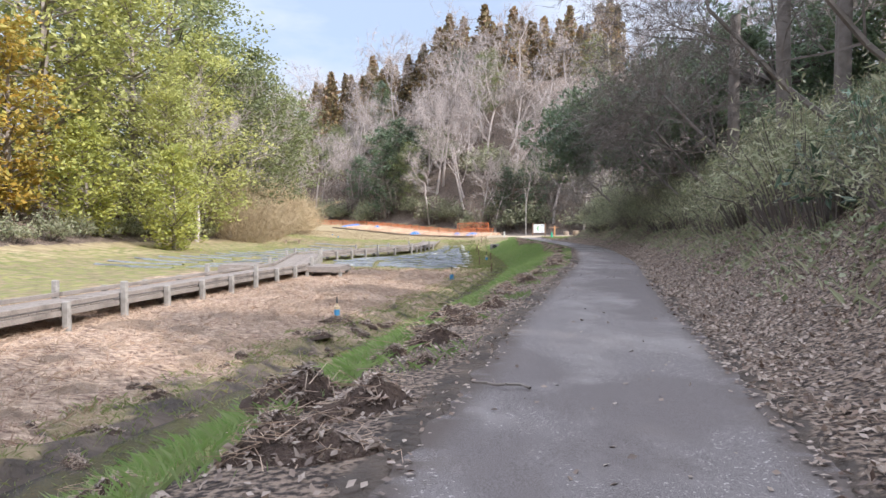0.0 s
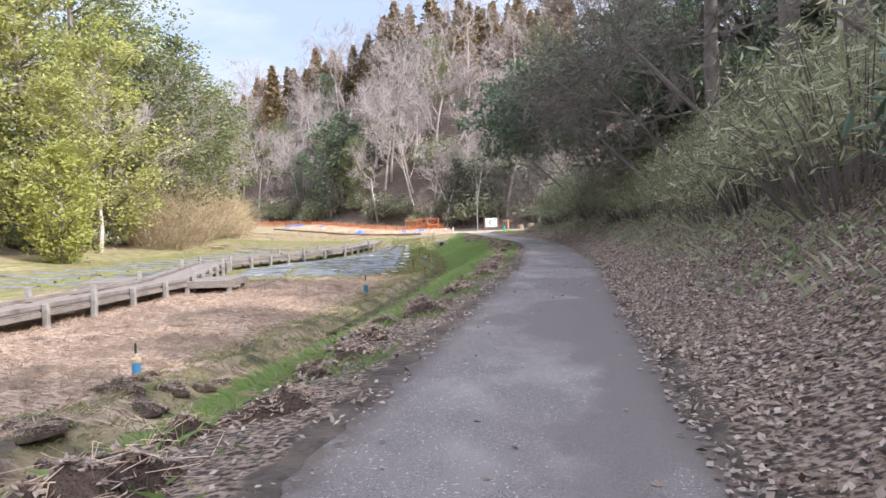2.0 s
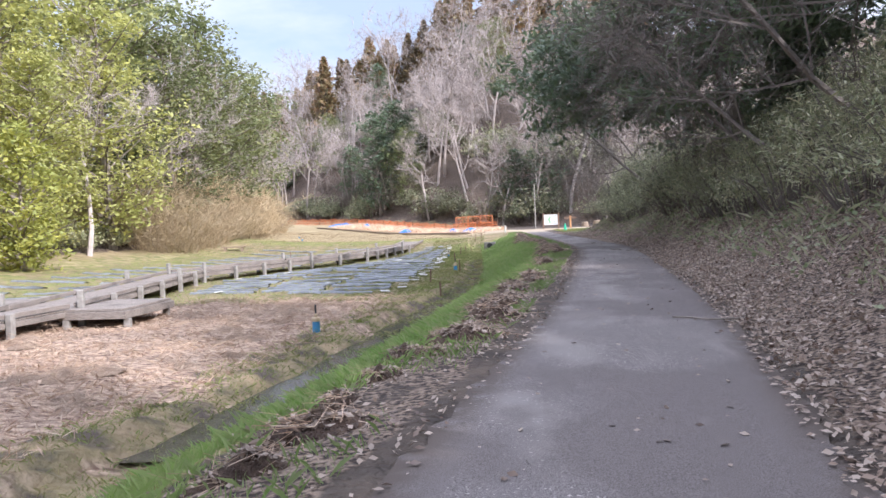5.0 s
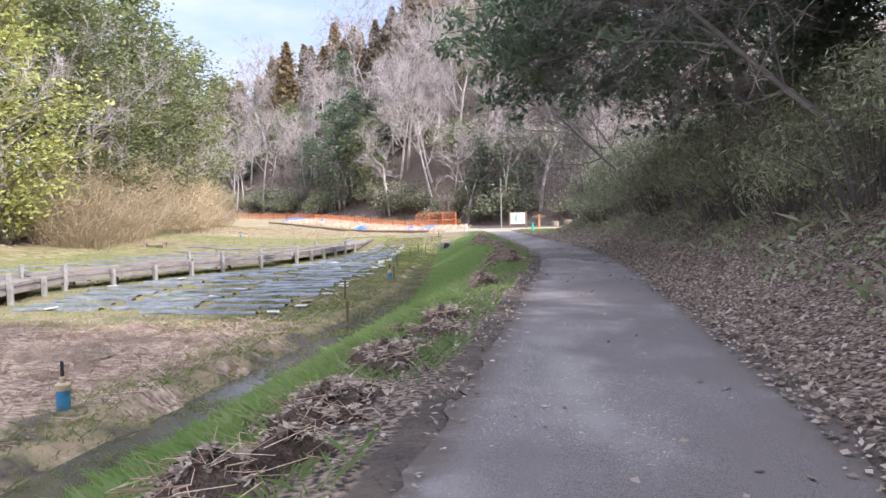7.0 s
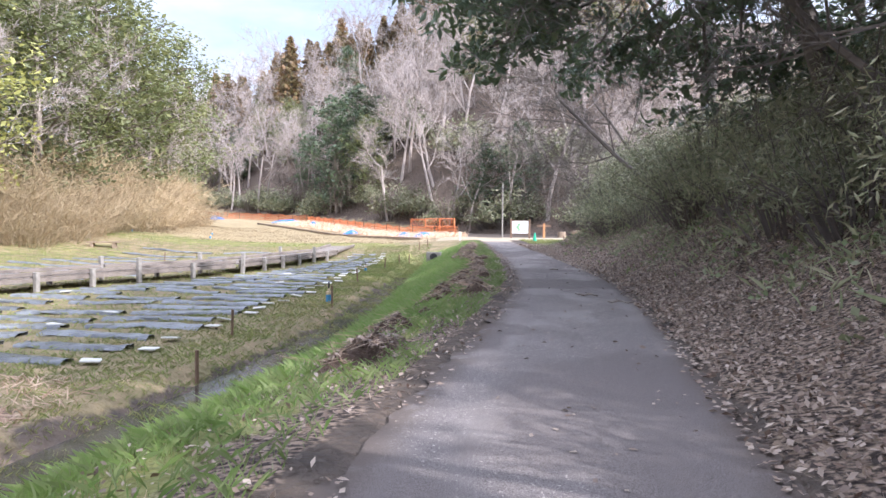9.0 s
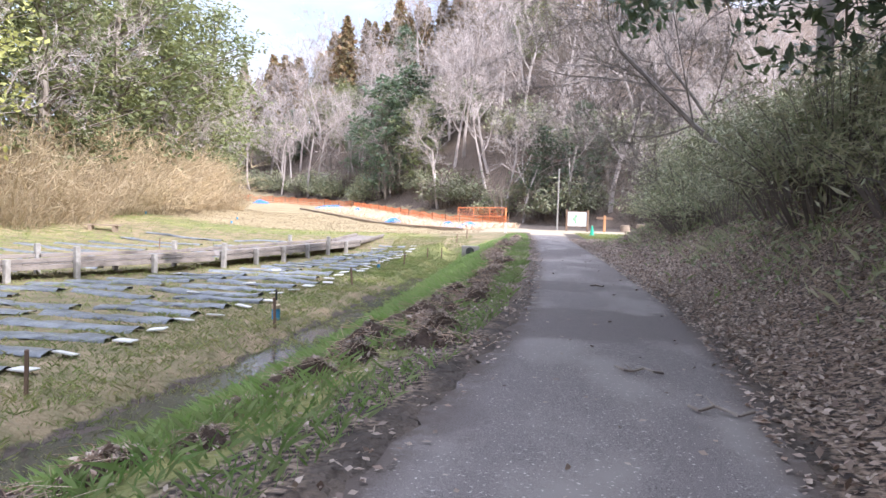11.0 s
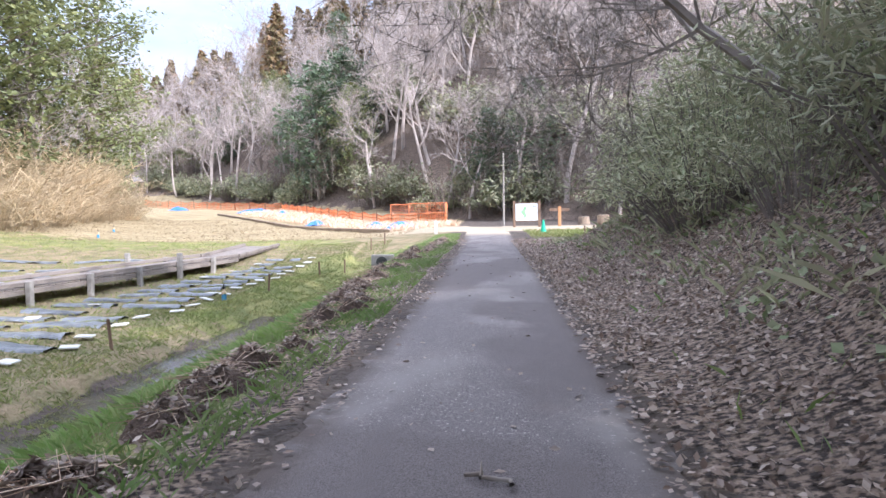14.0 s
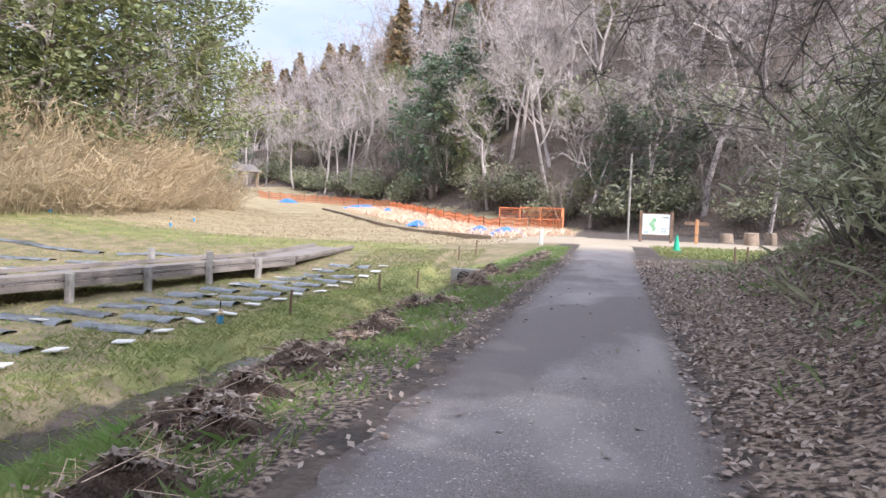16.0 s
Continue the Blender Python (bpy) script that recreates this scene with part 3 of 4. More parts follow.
def build_woods():
    rng = np.random.default_rng(5)
    pale = [bare_tree(10 + k, 9.0, M_TWIG, "leafless pale-barked tree in a winter wood", kids=2, depth=3, radius=0.016, fan=6, long=0.85) for k in range(4)]
    ever = [leafy_tree(30 + k, 11.0, 7.5, M_EVER, "broad evergreen tree in sunlit olive-green leaf") for k in range(3)]
    dark = [leafy_tree(40 + k, 9.0, 5.5, M_GREENDARK, "dense dark evergreen tree among bare trees", 0.18, 3600) for k in range(2)]
    yellow = [leafy_tree(50, 6.5, 5.5, M_YELLOW, "small tree with yellow-green leaves", 0.16, 4600, 0.05, "yellow_tree")]
    orange = [leafy_tree(55, 8.5, 5.0, M_ORANGE, "tree with orange-yellow autumn leaves", 0.16, 4600, 0.05, "autumn_tree")]
    olive = [leafy_tree(33, 11.0, 7.5, M_OLIVE, "broad tree in sunlit yellowish-green leaf")]
    cedar = [conifer(60 + k, 9.5) for k in range(2)]
    under = [shrub(70 + k, 3.6, 2.0, M_SASA, "low evergreen undergrowth at the foot of a hill", 0.105, 1400, 2.4, "undergrowth", "undergrowth on the slopes") for k in range(2)]
    thick = [brush(80 + k, 4.2, 3.0, "dense thicket of dry straw-coloured stems") for k in range(2)]
    tangle = [twig_thicket(84 + k, 4.5, 2.2, m, "tangle of bare grey-brown twigs on a hillside") for k, m in enumerate((M_TWIG, M_BARK))]
    # far slope: rows of trees up the hill
    for row, (back, n) in enumerate(((1.5, 13), (5, 19), (9, 19), (14, 18), (19, 17), (25, 15), (32, 11), (39, 8))):
        for k in range(n):
            x = -50 + 76 * (k + rng.uniform(0.1, 0.9)) / n
            if row > 5:
                x = -18 + 46 * (k + rng.uniform(0.1, 0.9)) / n
            y = float(hill_front(x)) + back + rng.normal(0, 1.4)
            if (row == 0 and -7 < x < 10) or (row > 0 and x > 9 and (k + row) % 2):
                continue
            if rng.uniform() < (0.2 if row else 0.0):
                put((dark[0], dark[1], ever[1])[rng.integers(3)], x, y, rng, 0.8)
            else:
                put(pale[rng.integers(4)], x, y, rng, rng.uniform(0.9, 1.25))
    for x, y, s in ((-8.3, 111.5, 1.35), (-6.6, 113.5, 1.2)):
        put(dark[0], x, y, rng, s)
    put(pale[1], -1.7, 101.5, rng, 1.0)
    put(pale[2], 6.2, 92, rng, 0.85)
    put(pale[3], 4.2, 95, rng, 0.95)
    put(pale[0], 9.5, 90, rng, 0.9)
    for k in range(64):
        x = -58 + 86 * (k + rng.uniform(0, 1)) / 64
        crest = float(np.interp(x, [-40, -20, 0, 20], [20, 25, 42, 50]))
        put(cedar[k % 2], x, float(hill_front(x)) + crest + rng.uniform(-4, 4), rng, rng.uniform(0.9, 1.4))
    for k in range(26):
        x = -40 + 58 * (k + rng.uniform(0, 1)) / 26
        put(under[k % 2], x, float(hill_front(x)) + rng.uniform(0.5, 4.0), rng, rng.uniform(1.0, 1.5))
    for k in range(46):
        x = -40 + 64 * ((k * 0.618) % 1)
        put(under[k % 2], x, float(hill_front(x)) + 5 + 27 * ((k * 0.381) % 1), rng, rng.uniform(1.1, 1.9))
    for k in range(58):
        x = -42 + 66 * ((k * 0.618) % 1)
        put(tangle[k % 2], x, float(hill_front(x)) + 1 + 30 * rng.uniform(0, 1), rng, rng.uniform(0.9, 1.5))
    for k in range(26):
        x, y = 15.5 + 8 * ((k * 0.618) % 1), 66 + 14 * (k + 0.5) / 26
        put(tangle[0] if k % 3 else under[k % 2], x, y, rng, rng.uniform(0.6, 0.95))
    # wood on the far side of the valley floor
    for x, y, ob, s in ((-25.0, 38, orange[0], 1.3), (-20.5, 45, yellow[0], 1.1), (-15.6, 45.0, yellow[0], 0.8), (-24, 43, orange[0], 1.15), (-18.0, 50, olive[0], 0.95),
                        (-17.4, 57, olive[0], 1.2), (-21, 54, olive[0], 1.6), (-26, 50, olive[0], 1.7), (-31, 44, ever[1], 1.7), (-30, 38, ever[2], 1.3), (-17.4, 66, ever[2], 1.3),
                        (-18.2, 74, ever[0], 1.4), (-23, 66, ever[1], 1.75), (-28, 60, ever[2], 1.8), (-18.2, 81, ever[1], 1.3), (-24, 78, ever[2], 1.8), (-34, 53, ever[0], 1.8),
                        (-18.8, 87, ever[0], 1.35), (-21.5, 93, ever[2], 1.2), (-22.5, 86, ever[0], 1.25), (-29, 86, ever[1], 1.5), (-31, 71, ever[0], 1.9), (-27, 94, ever[2], 1.0), (-27, 33, ever[0], 1.2)):
        put(ob, x, y, rng, s)
    for x, y, s in ((-16.8, 53, 1.15), (-16.6, 61, 1.15), (-17.5, 70, 1.0), (-17, 78, 0.8)):
        put(pale[rng.integers(4)], x, y, rng, s)
    for k in range(26):
        y = 60 + 30 * k / 26
        back = (k % 3) * 1.6
        put(thick[k % 2], float(wood_edge(y)) + 0.6 - back + rng.uniform(-0.5, 0.5), y, rng, rng.uniform(0.75, 1.1) + 0.12 * back)
    for k in range(9):
        y = 38 + 24 * k / 9
        put(under[k % 2], float(wood_edge(y)) - rng.uniform(0, 2), y, rng, 0.7)
    # upper part of the near bank; unseen trees added behind the walker cast shade
    for x, y, ob, s in ((15, 4, ever[0], 0.8), (17, 13, dark[0], 1.0), (16, 24, ever[1], 0.85), (19, 33, dark[1], 1.1), (13, -6, ever[1], 0.9), (22, 20, ever[0], 1.0), (10, -12, dark[1], 1.0), (9, -4, ever[2], 0.75), (12, 1, dark[0], 1.0), (16, -14, ever[0], 1.2), (20, -6, ever[1], 1.2), (7, -18, dark[0], 1.2), (14, -24, ever[2], 1.3),
                        (14, 8, dark[1], 0.9), (13.5, 18, dark[0], 0.9), (14.5, 29, dark[1], 1.0), (19, 41, dark[0], 1.2), (17, 48, dark[1], 0.75), (18, 27, ever[0], 0.9), (20, 8, ever[2], 1.0), (24, 36, ever[1], 1.1)):
        put(ob, x, y, rng, s)
    for x, y, s in ((12.5, 30, 0.7), (13, 44, 0.75), (13.5, 50, 0.7), (14, 56, 0.7), (16, 75, 0.7), (14.5, 81, 0.7), (12, 24, 0.7), (11, 16, 0.7), (15.5, 21, 0.9), (16.5, 30, 0.95), (16, 35, 0.9), (18, 38, 1.0), (17.5, 45, 0.95), (15.5, 54, 0.7), (22, 29, 1.1), (18.5, 49, 0.9)):
        put(pale[rng.integers(4)], x, y, rng, s)
    for t in pale + ever + olive + dark + yellow + orange + cedar + under + thick + tangle:
        drop_template(t)


def build_bank_plants():
    rng = np.random.default_rng(9)
    sasa = [shrub(90 + k, 3.0, 1.7, M_SASA, "thick bamboo grass on a shaded bank", 0.027, 3000, 5.0, "bamboo_grass", droop=0.35) for k in range(3)]
    for k in range(96):
        y = 2.5 + 51 * (k + rng.uniform(0, 1)) / 96
        r = (2.5, 3.6, 4.8, 6.4)[k % 4] + rng.uniform(-0.35, 0.4)
        put(sasa[k % 3], float(line_x(y) + half(y)) + r, y, rng, rng.uniform(0.7, 1.05))
    for x, y, s in ((10.2, 49.5, 1.0), (11.1, 51.3, 1.25), (12.4, 53.0, 1.4), (11.0, 53, 1.0), (12.0, 55.5, 1.0), (13.2, 57.5, 0.9), (10.3, 51, 1.1), (12.5, 55, 1.25), (12.2, 50, 1.25), (9.9, 47.5, 0.95), (11.3, 46, 1.2), (10.9, 42, 1.1), (13.5, 58, 1.1)):
        put(sasa[rng.integers(3)], x, y, rng, s)
    broad = shrub(99, 1.8, 1.7, M_BIGLEAF, "shrub with large pale drooping leaves", 0.085, 330, 3.4, "broadleaf_shrub", droop=0.6)
    for x, y, s in ((5.6, 11.2, 0.8), (5.9, 10.0, 0.8), (7.0, 12.6, 0.9)):
        put(broad, x, y, rng, s)
    dead = [bare_tree(120 + k, 6.5, M_DARKTWIG, "leafless tree leaning out over the path", (-0.6, 0.05, 0.75), 3, 3, 0.013, "leaning_bare_tree", 0.04, 0.55, 4, 0.4, 0.05) for k in range(2)]
    for x, y, s, turn in ((7.4, 11, 0.8, 10), (8.0, 14.5, 0.85, 0), (8.4, 20, 0.9, -15), (9.2, 25, 0.85, 20), (9.6, 29, 0.9, -20), (10.6, 33, 0.8, -10), (11.0, 46, 0.85, 0), (11.9, 51, 0.85, -20), (12.6, 56, 0.8, 15), (14.5, 62, 0.8, 0)):
        put(dead[int(x * 10) % 2], x, y, rng, s, turn=turn)
    V, F = [], []
    for k in range(7):
        tube(V, F, (0.03 * math.sin(k), 0, k * 0.9 - 0.5), (0.03 * math.sin(k + 1), 0, k * 0.9 + 0.4), 0.2 - k * 0.008, 0.2 - (k + 1) * 0.008, 10)
    trunk = mesh_object("tree_trunk", V, F, M_DARKTWIG, True)
    tagged(trunk, "straight dark cedar trunk rising from the bank", "tree", "trunks on the bank")
    trunk.location = (8.1, 18.6, land_at(8.1, 18.6))
    for x, y in ((9.9, 19.5), (10.3, 20.4), (8.9, 24.0), (12.3, 47.0)):
        copy_thing(trunk, pose(x, y, land_at(x, y), 0, 2, x * 70))
    for t in sasa + [broad] + dead:
        drop_template(t)
    # evergreen oak whose boughs hang over the path
    V, F, C = [], [], []
    root = np.array([12.0, 38.5, land_at(12.0, 38.5) - 0.3])
    top = np.array([10.6, 38.0, 5.6])
    tube(V, F, root, top, 0.22, 0.15, 9)
    for k in range(62):
        ang = rng.uniform(0, 6.28)
        s = rng.uniform(0.35, 1) ** 0.5
        tip = np.array([8.9 + 4.9 * s * math.cos(ang), 37.2 + 5.0 * s * math.sin(ang), 5.2 + rng.uniform(-1.0, 3.0) - 1.3 * s * s])
        mid = (top + tip) / 2 + rng.normal(0, 0.35, 3) + (0, 0, 0.5)
        tube(V, F, top, mid, 0.07, 0.04, 5)
        tube(V, F, mid, tip, 0.04, 0.012, 4)
        for q in (0.35, 0.6, 0.8, 0.95, 1.05):
            c = mid + (tip - mid) * q
            for _ in range(3):
                e = c + rng.normal(0, 0.42, 3) * (1, 1, 0.6)
                tube(V, F, c, e, 0.012, 0.004)
                C.append(e)
    V2, F2 = leaf_quads(rng, C, 0.095, 26, 0.40, 2.3, 0.7, 0.5)
    oak = tagged(new("evergreen_oak"), "dark glossy evergreen oak with boughs over the path", "tree")
    mesh_object("trunk_and_branches", V, F, M_DARKTWIG).parent = oak
    mesh_object("foliage", V2, F2, M_GREENDARK).parent = oak
    # a second one up the bank, with its root lowered to the slope there
    drop = land_at(14.6, 31.5) - land_at(12.0, 38.5)
    copy_thing(oak, pose(2.6, -7.0, min(drop, 0.9)))


def scatter_leaves(name, label, n, area, size, mat, seed, category="leaf litter", curl=0.5, aspect=1.7, lift=0.015):
    rng = np.random.default_rng(seed)
    x, y = area(rng, n)
    z = np.maximum(land(x, y), -9) + lift + rng.uniform(0, 0.03, len(x))
    on = np.abs(x - line_x(y)) < half(y)
    z = np.where(on, road_z(y) + 0.022, z)
    C = np.stack([x, y, z], 1)
    a = rng.normal(0, 1, (len(x), 3)) * (1, 1, 0.55)
    a[on, 2] *= 0.1
    a /= np.linalg.norm(a, axis=1)[:, None]
    u = np.cross(a, rng.normal(0, curl * 0.5, (len(x), 3)) + (0, 0, 1))
    u /= np.linalg.norm(u, axis=1)[:, None]
    s = size * rng.uniform(0.5, 1.5, (len(x), 1))
    nn = np.cross(a, u)
    V = np.stack([C - a * s * aspect / 2 + nn * s * 0.25, C + u * s / 2, C + a * s * aspect / 2 + nn * s * 0.2, C - u * s / 2 + nn * s * 0.3], 1).reshape(-1, 3)
    i = np.arange(len(x)) * 4
    ob = mesh_object(name, V, np.stack([i, i + 1, i + 2, i + 3], 1), mat)
    return tagged(ob, label, category, kind="stuff")


def blades(name, label, n, area, height, mat, seed, width=0.012, lean=0.5):
    rng = np.random.default_rng(seed)
    x, y = area(rng, n)
    z = land(x, y)
    C = np.stack([x, y, z - 0.01], 1)
    h = height * rng.uniform(0.4, 1.4, (len(x), 1))
    a = rng.uniform(0, 6.28, len(x))
    side = np.stack([np.cos(a), np.sin(a), 0 * a], 1) * width * rng.uniform(0.7, 1.4, (len(x), 1))
    tip = C + np.concatenate([rng.normal(0, lean, (len(x), 2)), np.ones((len(x), 1))], 1) * h
    mid = C + (tip - C) * (0.35, 0.35, 0.6)
    V = np.stack([C - side, C + side, tip, mid - side * 0.8], 1).reshape(-1, 3)
    i = np.arange(len(x)) * 4
    ob = mesh_object(name, V, np.stack([i, i + 1, i + 2, i + 3], 1), mat)
    return tagged(ob, label, "grass", kind="stuff")


def strip(r0, r1, y0, y1, power=1.0, side=1, keep=None):
    """Random places between two distances from the path's edge, denser towards the start."""
    def area(rng, n):
        y = y0 + (y1 - y0) * rng.uniform(0, 1, n) ** power
        r = r0 + (r1 - r0) * rng.uniform(0, 1, n)
        x = line_x(y) + side * (half(y) + r)
        if keep:
            k = keep(x, y, r) > rng.uniform(0, 1, n)
            x, y = x[k], y[k]
        return x, y
    return area


def build_cover():
    scatter_leaves("leaf_litter", "brown fallen leaves on a verge", 76000, strip(-0.10, 1.9, 1.5, 61, 1.0, 1, lambda x, y, r: 0.85 - 0.3 * r / 1.7 + 0.6 * wobble(x, y, 0.35, 11)), 0.023, M_LITTER, 1)
    scatter_leaves("leaf_litter", "brown fallen leaves and ivy on a bank", 36000, strip(1.2, 4.0, 1.5, 60, 1, 1, lambda x, y, r: 0.8 - 0.7 * wobble(x, y, 0.7, 5)), 0.028, M_LITTER, 2)
    blades("bank_grass", "low evergreen growth among fallen leaves", 13000, strip(1.0, 4.2, 1.5, 60, 1, 1, lambda x, y, r: 0.5 + 0.6 * wobble(x, y, 0.6, 5)), 0.13, M_SASA, 3, 0.010, 0.9)
    scatter_leaves("ivy", "low green ivy and weeds creeping over a leafy bank", 34000, strip(0.8, 4.4, 1.5, 58, 1, 1, lambda x, y, r: 0.10 + 0.5 * step(0.9, 2.4, r) + 0.7 * wobble(x, y, 0.7, 5)), 0.05, M_IVY, 14, "ivy", 1.0, 1.3, 0.04)
    scatter_leaves("leaf_litter", "dead leaves along a path's edge", 24000, strip(-0.10, 1.1, 1.5, 62, 1, -1, lambda x, y, r: 0.4 + 0.6 * wobble(x, y, 0.5, 3)), 0.021, M_LITTER, 4)
    scatter_leaves("stray_leaves", "a few fallen leaves and bits on asphalt", 700, strip(-1.5, 0.0, 2, 60), 0.022, M_LITTER, 5)
    blades("grass_slope", "bright green grass on a ditch bank", 112000, strip(0.8, 2.95, 1.5, 63, 1.0, -1, lambda x, y, r: 0.75 + 0.5 * wobble(x, y, 0.5, 9)), 0.085, M_GRASS, 6, 0.0038, 0.7)
    blades("grass_tufts", "green grass tufts beside a path", 52000, strip(0.2, 1.1, 3, 66, 0.75, -1, lambda x, y, r: -0.05 + 0.5 * step(8, 30, y) + 0.7 * wobble(x, y, 0.7, 7)), 0.07, M_GRASS, 7, 0.0032, 0.7)
    blades("field_edge_grass", "dull green grass along a ditch", 84000, strip(2.7, 6.0, 4, 66, 0.8, -1, lambda x, y, r: (0.85 + 0.4 * wobble(x, y, 0.8, 2)) * np.maximum(1 - step(3.9, 4.5, r), step(30, 33, y)) + 0.4 * step(31, 34, y)), 0.05, M_DULLGRASS, 8, 0.004, 0.8)
    blades("field_grass", "thin grass between garden beds", 52000, strip(5.5, 20, 32, 68, 1, -1, lambda x, y, r: 1.2 - 0.6 * step(9, 14, r)), 0.06, M_DULLGRASS, 9, 0.006, 0.9)
    blades("dry_stubble", "pale dry stubble on a sunlit field", 14000, strip(2.5, 24, 68, 92, 1, -1), 0.07, M_BRUSH, 15, 0.012, 1.0)
    blades("ditch_weeds", "short dull weeds on dark mud beside a ditch", 26000, strip(2.7, 4.6, 2, 60, 0.8, -1, lambda x, y, r: 0.45 + 0.9 * wobble(x, y, 0.5, 12)), 0.06, M_DULLGRASS, 17, 0.006, 0.9)
    keep = lambda x, y, r: 0.65 + 0.6 * wobble(x, y, 0.9, 3)
    scatter_leaves("cut_straw", "heaps of cut reddish straw on a field", 58000, strip(3.9, 14, 5, 33, 1, -1, keep), 0.011, M_STRAW, 10, "straw", 1.0, 16.0, 0.02)
    blades("straw_tufts", "stubble tufts of dry straw", 16000, strip(4.0, 13, 5, 33, 1, -1, keep), 0.07, M_STRAW, 11, 0.006, 1.3)
    blades("verge_tufts", "green tufts among fallen leaves on a verge", 9000, strip(0.35, 2.2, 36, 62, 1, 1, lambda x, y, r: -0.15 + 1.0 * wobble(x, y, 0.6, 15)), 0.08, M_GRASS, 18, 0.004, 0.8)
    blades("lit_lawn", "short sunlit grass", 5000, strip(0.6, 6, 62.5, 70, 1, 1), 0.07, M_DULLGRASS, 12, 0.016)


def heap(seed, length, width, height):
    """A heap of pulled weeds: a rough mound with stalks and dead leaves."""
    rng = np.random.default_rng(seed)
    ts, rs = np.linspace(0, 2 * math.pi, 22, endpoint=False), np.linspace(0, 1, 7)
    V, F = [], []
    for r in rs:
        for t in ts:
            x, y = r * math.cos(t) * width / 2, r * math.sin(t) * length / 2
            V.append((x * (1 + 0.2 * math.sin(3 * t + seed)), y, height * (1 - r ** 1.6) * (1 + 0.5 * float(wobble(x, y, 0.16, seed))) - 0.04))
    for i in range(len(rs) - 1):
        for k in range(22):
            F.append((i * 22 + k, (i + 1) * 22 + k, (i + 1) * 22 + (k + 1) % 22, i * 22 + (k + 1) % 22))
    top = tagged(new("weed_heap"), "brown heap of pulled weeds and dead leaves on grass, or clod of dark mud", "weed heap", "weed heaps along the path")
    mesh_object("mound", V, F, M_HEAP, True).parent = top
    V2, F2 = [], []
    for k in range(60):
        p = np.array(V[rng.integers(22, 6 * 22)]) + (0, 0, 0.015)
        q = p + rng.normal(0, 0.09, 3) * (1, 1, 0.4)
        tube(V2, F2, p, q, 0.003, 0.002)
        tube(V2, F2, q, q + rng.normal(0, 0.07, 3) * (1, 1, 0.5), 0.002, 0.0015)
    tagged(mesh_object("stalks", V2, F2, M_STRAW), kind="stuff").parent = top
    C = [V[k] for k in rng.integers(0, 22 * 6, 70)]
    V3, F3 = leaf_quads(rng, C, 0.024, 7, 0.05, 2.4, 0.5)
    mesh_object("dead_leaves", V3, F3, M_LITTER).parent = top
    top.location = (0, 0, -500)
    return top


M_HEAP = simple("weed_mound", (0.12, 0.075, 0.055), (0.22, 0.15, 0.11), 22, 0.95, 1.0, 0.04)


def build_heaps():
    rng = np.random.default_rng(21)
    kinds = [heap(k, 1.0, 0.6, 0.16) for k in range(3)]
    for bank, y, s in ((0.95, 4.6, 1.0), (1.35, 3.4, 0.7), (0.85, 8.6, 1.25), (0.7, 12.5, 0.7), (0.8, 15, 0.8), (0.85, 19.5, 0.7), (0.75, 22.0, 0.95), (0.7, 23.2, 1.0), (0.75, 24.6, 1.0), (0.65, 26.5, 0.9),
                       (0.8, 33, 0.5), (0.6, 36.2, 0.9), (0.6, 38.4, 0.9), (0.75, 40.3, 1.0), (0.85, 42, 0.8), (0.75, 44.5, 0.8), (0.85, 46.0, 0.9), (0.95, 47.3, 1.0), (0.9, 48.8, 0.9), (0.85, 51, 0.8), (0.75, 53, 0.9), (0.7, 55.5, 0.7), (0.7, 58.8, 0.9), (0.6, 61.5, 0.7)):
        x = float(line_x(y) - half(y)) - bank
        put(kinds[rng.integers(3)], x, y, rng, s, z=land_at(x, y), turn=rng.normal(-8, 18))
    for k in range(46):
        y = 3.2 + 0.62 * k + (8 if k > 38 else 0) + rng.uniform(-0.2, 0.2)
        x = float(line_x(y) - half(y)) - rng.uniform(0.45, 0.95)
        put(kinds[rng.integers(3)], x, y, rng, rng.uniform(0.5, 1.05), z=land_at(x, y) - 0.02, turn=rng.normal(-8, 40))
    for k in range(44):
        y = 30 + 0.74 * k + rng.uniform(-0.25, 0.25)
        x = float(line_x(y) - half(y)) - 0.85 - 0.2 * math.sin(y * 0.4) + rng.normal(0, 0.08)
        put(kinds[rng.integers(3)], x, y, rng, rng.uniform(0.65, 1.0), z=land_at(x, y) - 0.01, turn=rng.normal(-4, 15))
    # dark mud clods beside the ditch, drawn as small copies of the weed heaps
    for k in range(44):
        y = 2.8 + 13 * rng.uniform(0, 1)
        x = float(line_x(y) - half(y)) - rng.uniform(3.3, 4.7)
        put(kinds[k % 3], x, y, rng, rng.uniform(0.35, 0.6), z=land_at(x, y) - 0.02)
    for t in kinds:
        drop_template(t)
    mounds = [heap(5 + k, 1.1, 0.9, 0.11) for k in range(2)]
    for t in mounds:
        for part in t.children:
            if part.name.startswith("mound"):
                part.data.materials[0] = M_STRAWMOUND
            if part.name.startswith("dead"):
                bpy.data.objects.remove(part)
        tagged(t, "low mound of cut reddish straw on mud", "straw mound", "straw mounds on the field")
    for k in range(96):
        y = rng.uniform(7, 32.5)
        x = float(line_x(y) - half(y)) - rng.uniform(4.6, 10)
        put(mounds[k % 2], x, y, rng, rng.uniform(0.5, 1.0), z=land_at(x, y))
    for t in mounds:
        drop_template(t)


M_STRAWMOUND = simple("straw_mound", (0.47, 0.33, 0.24), (0.66, 0.50, 0.37), 26, 0.95, 1.0, 0.03, (1, 2, 1))


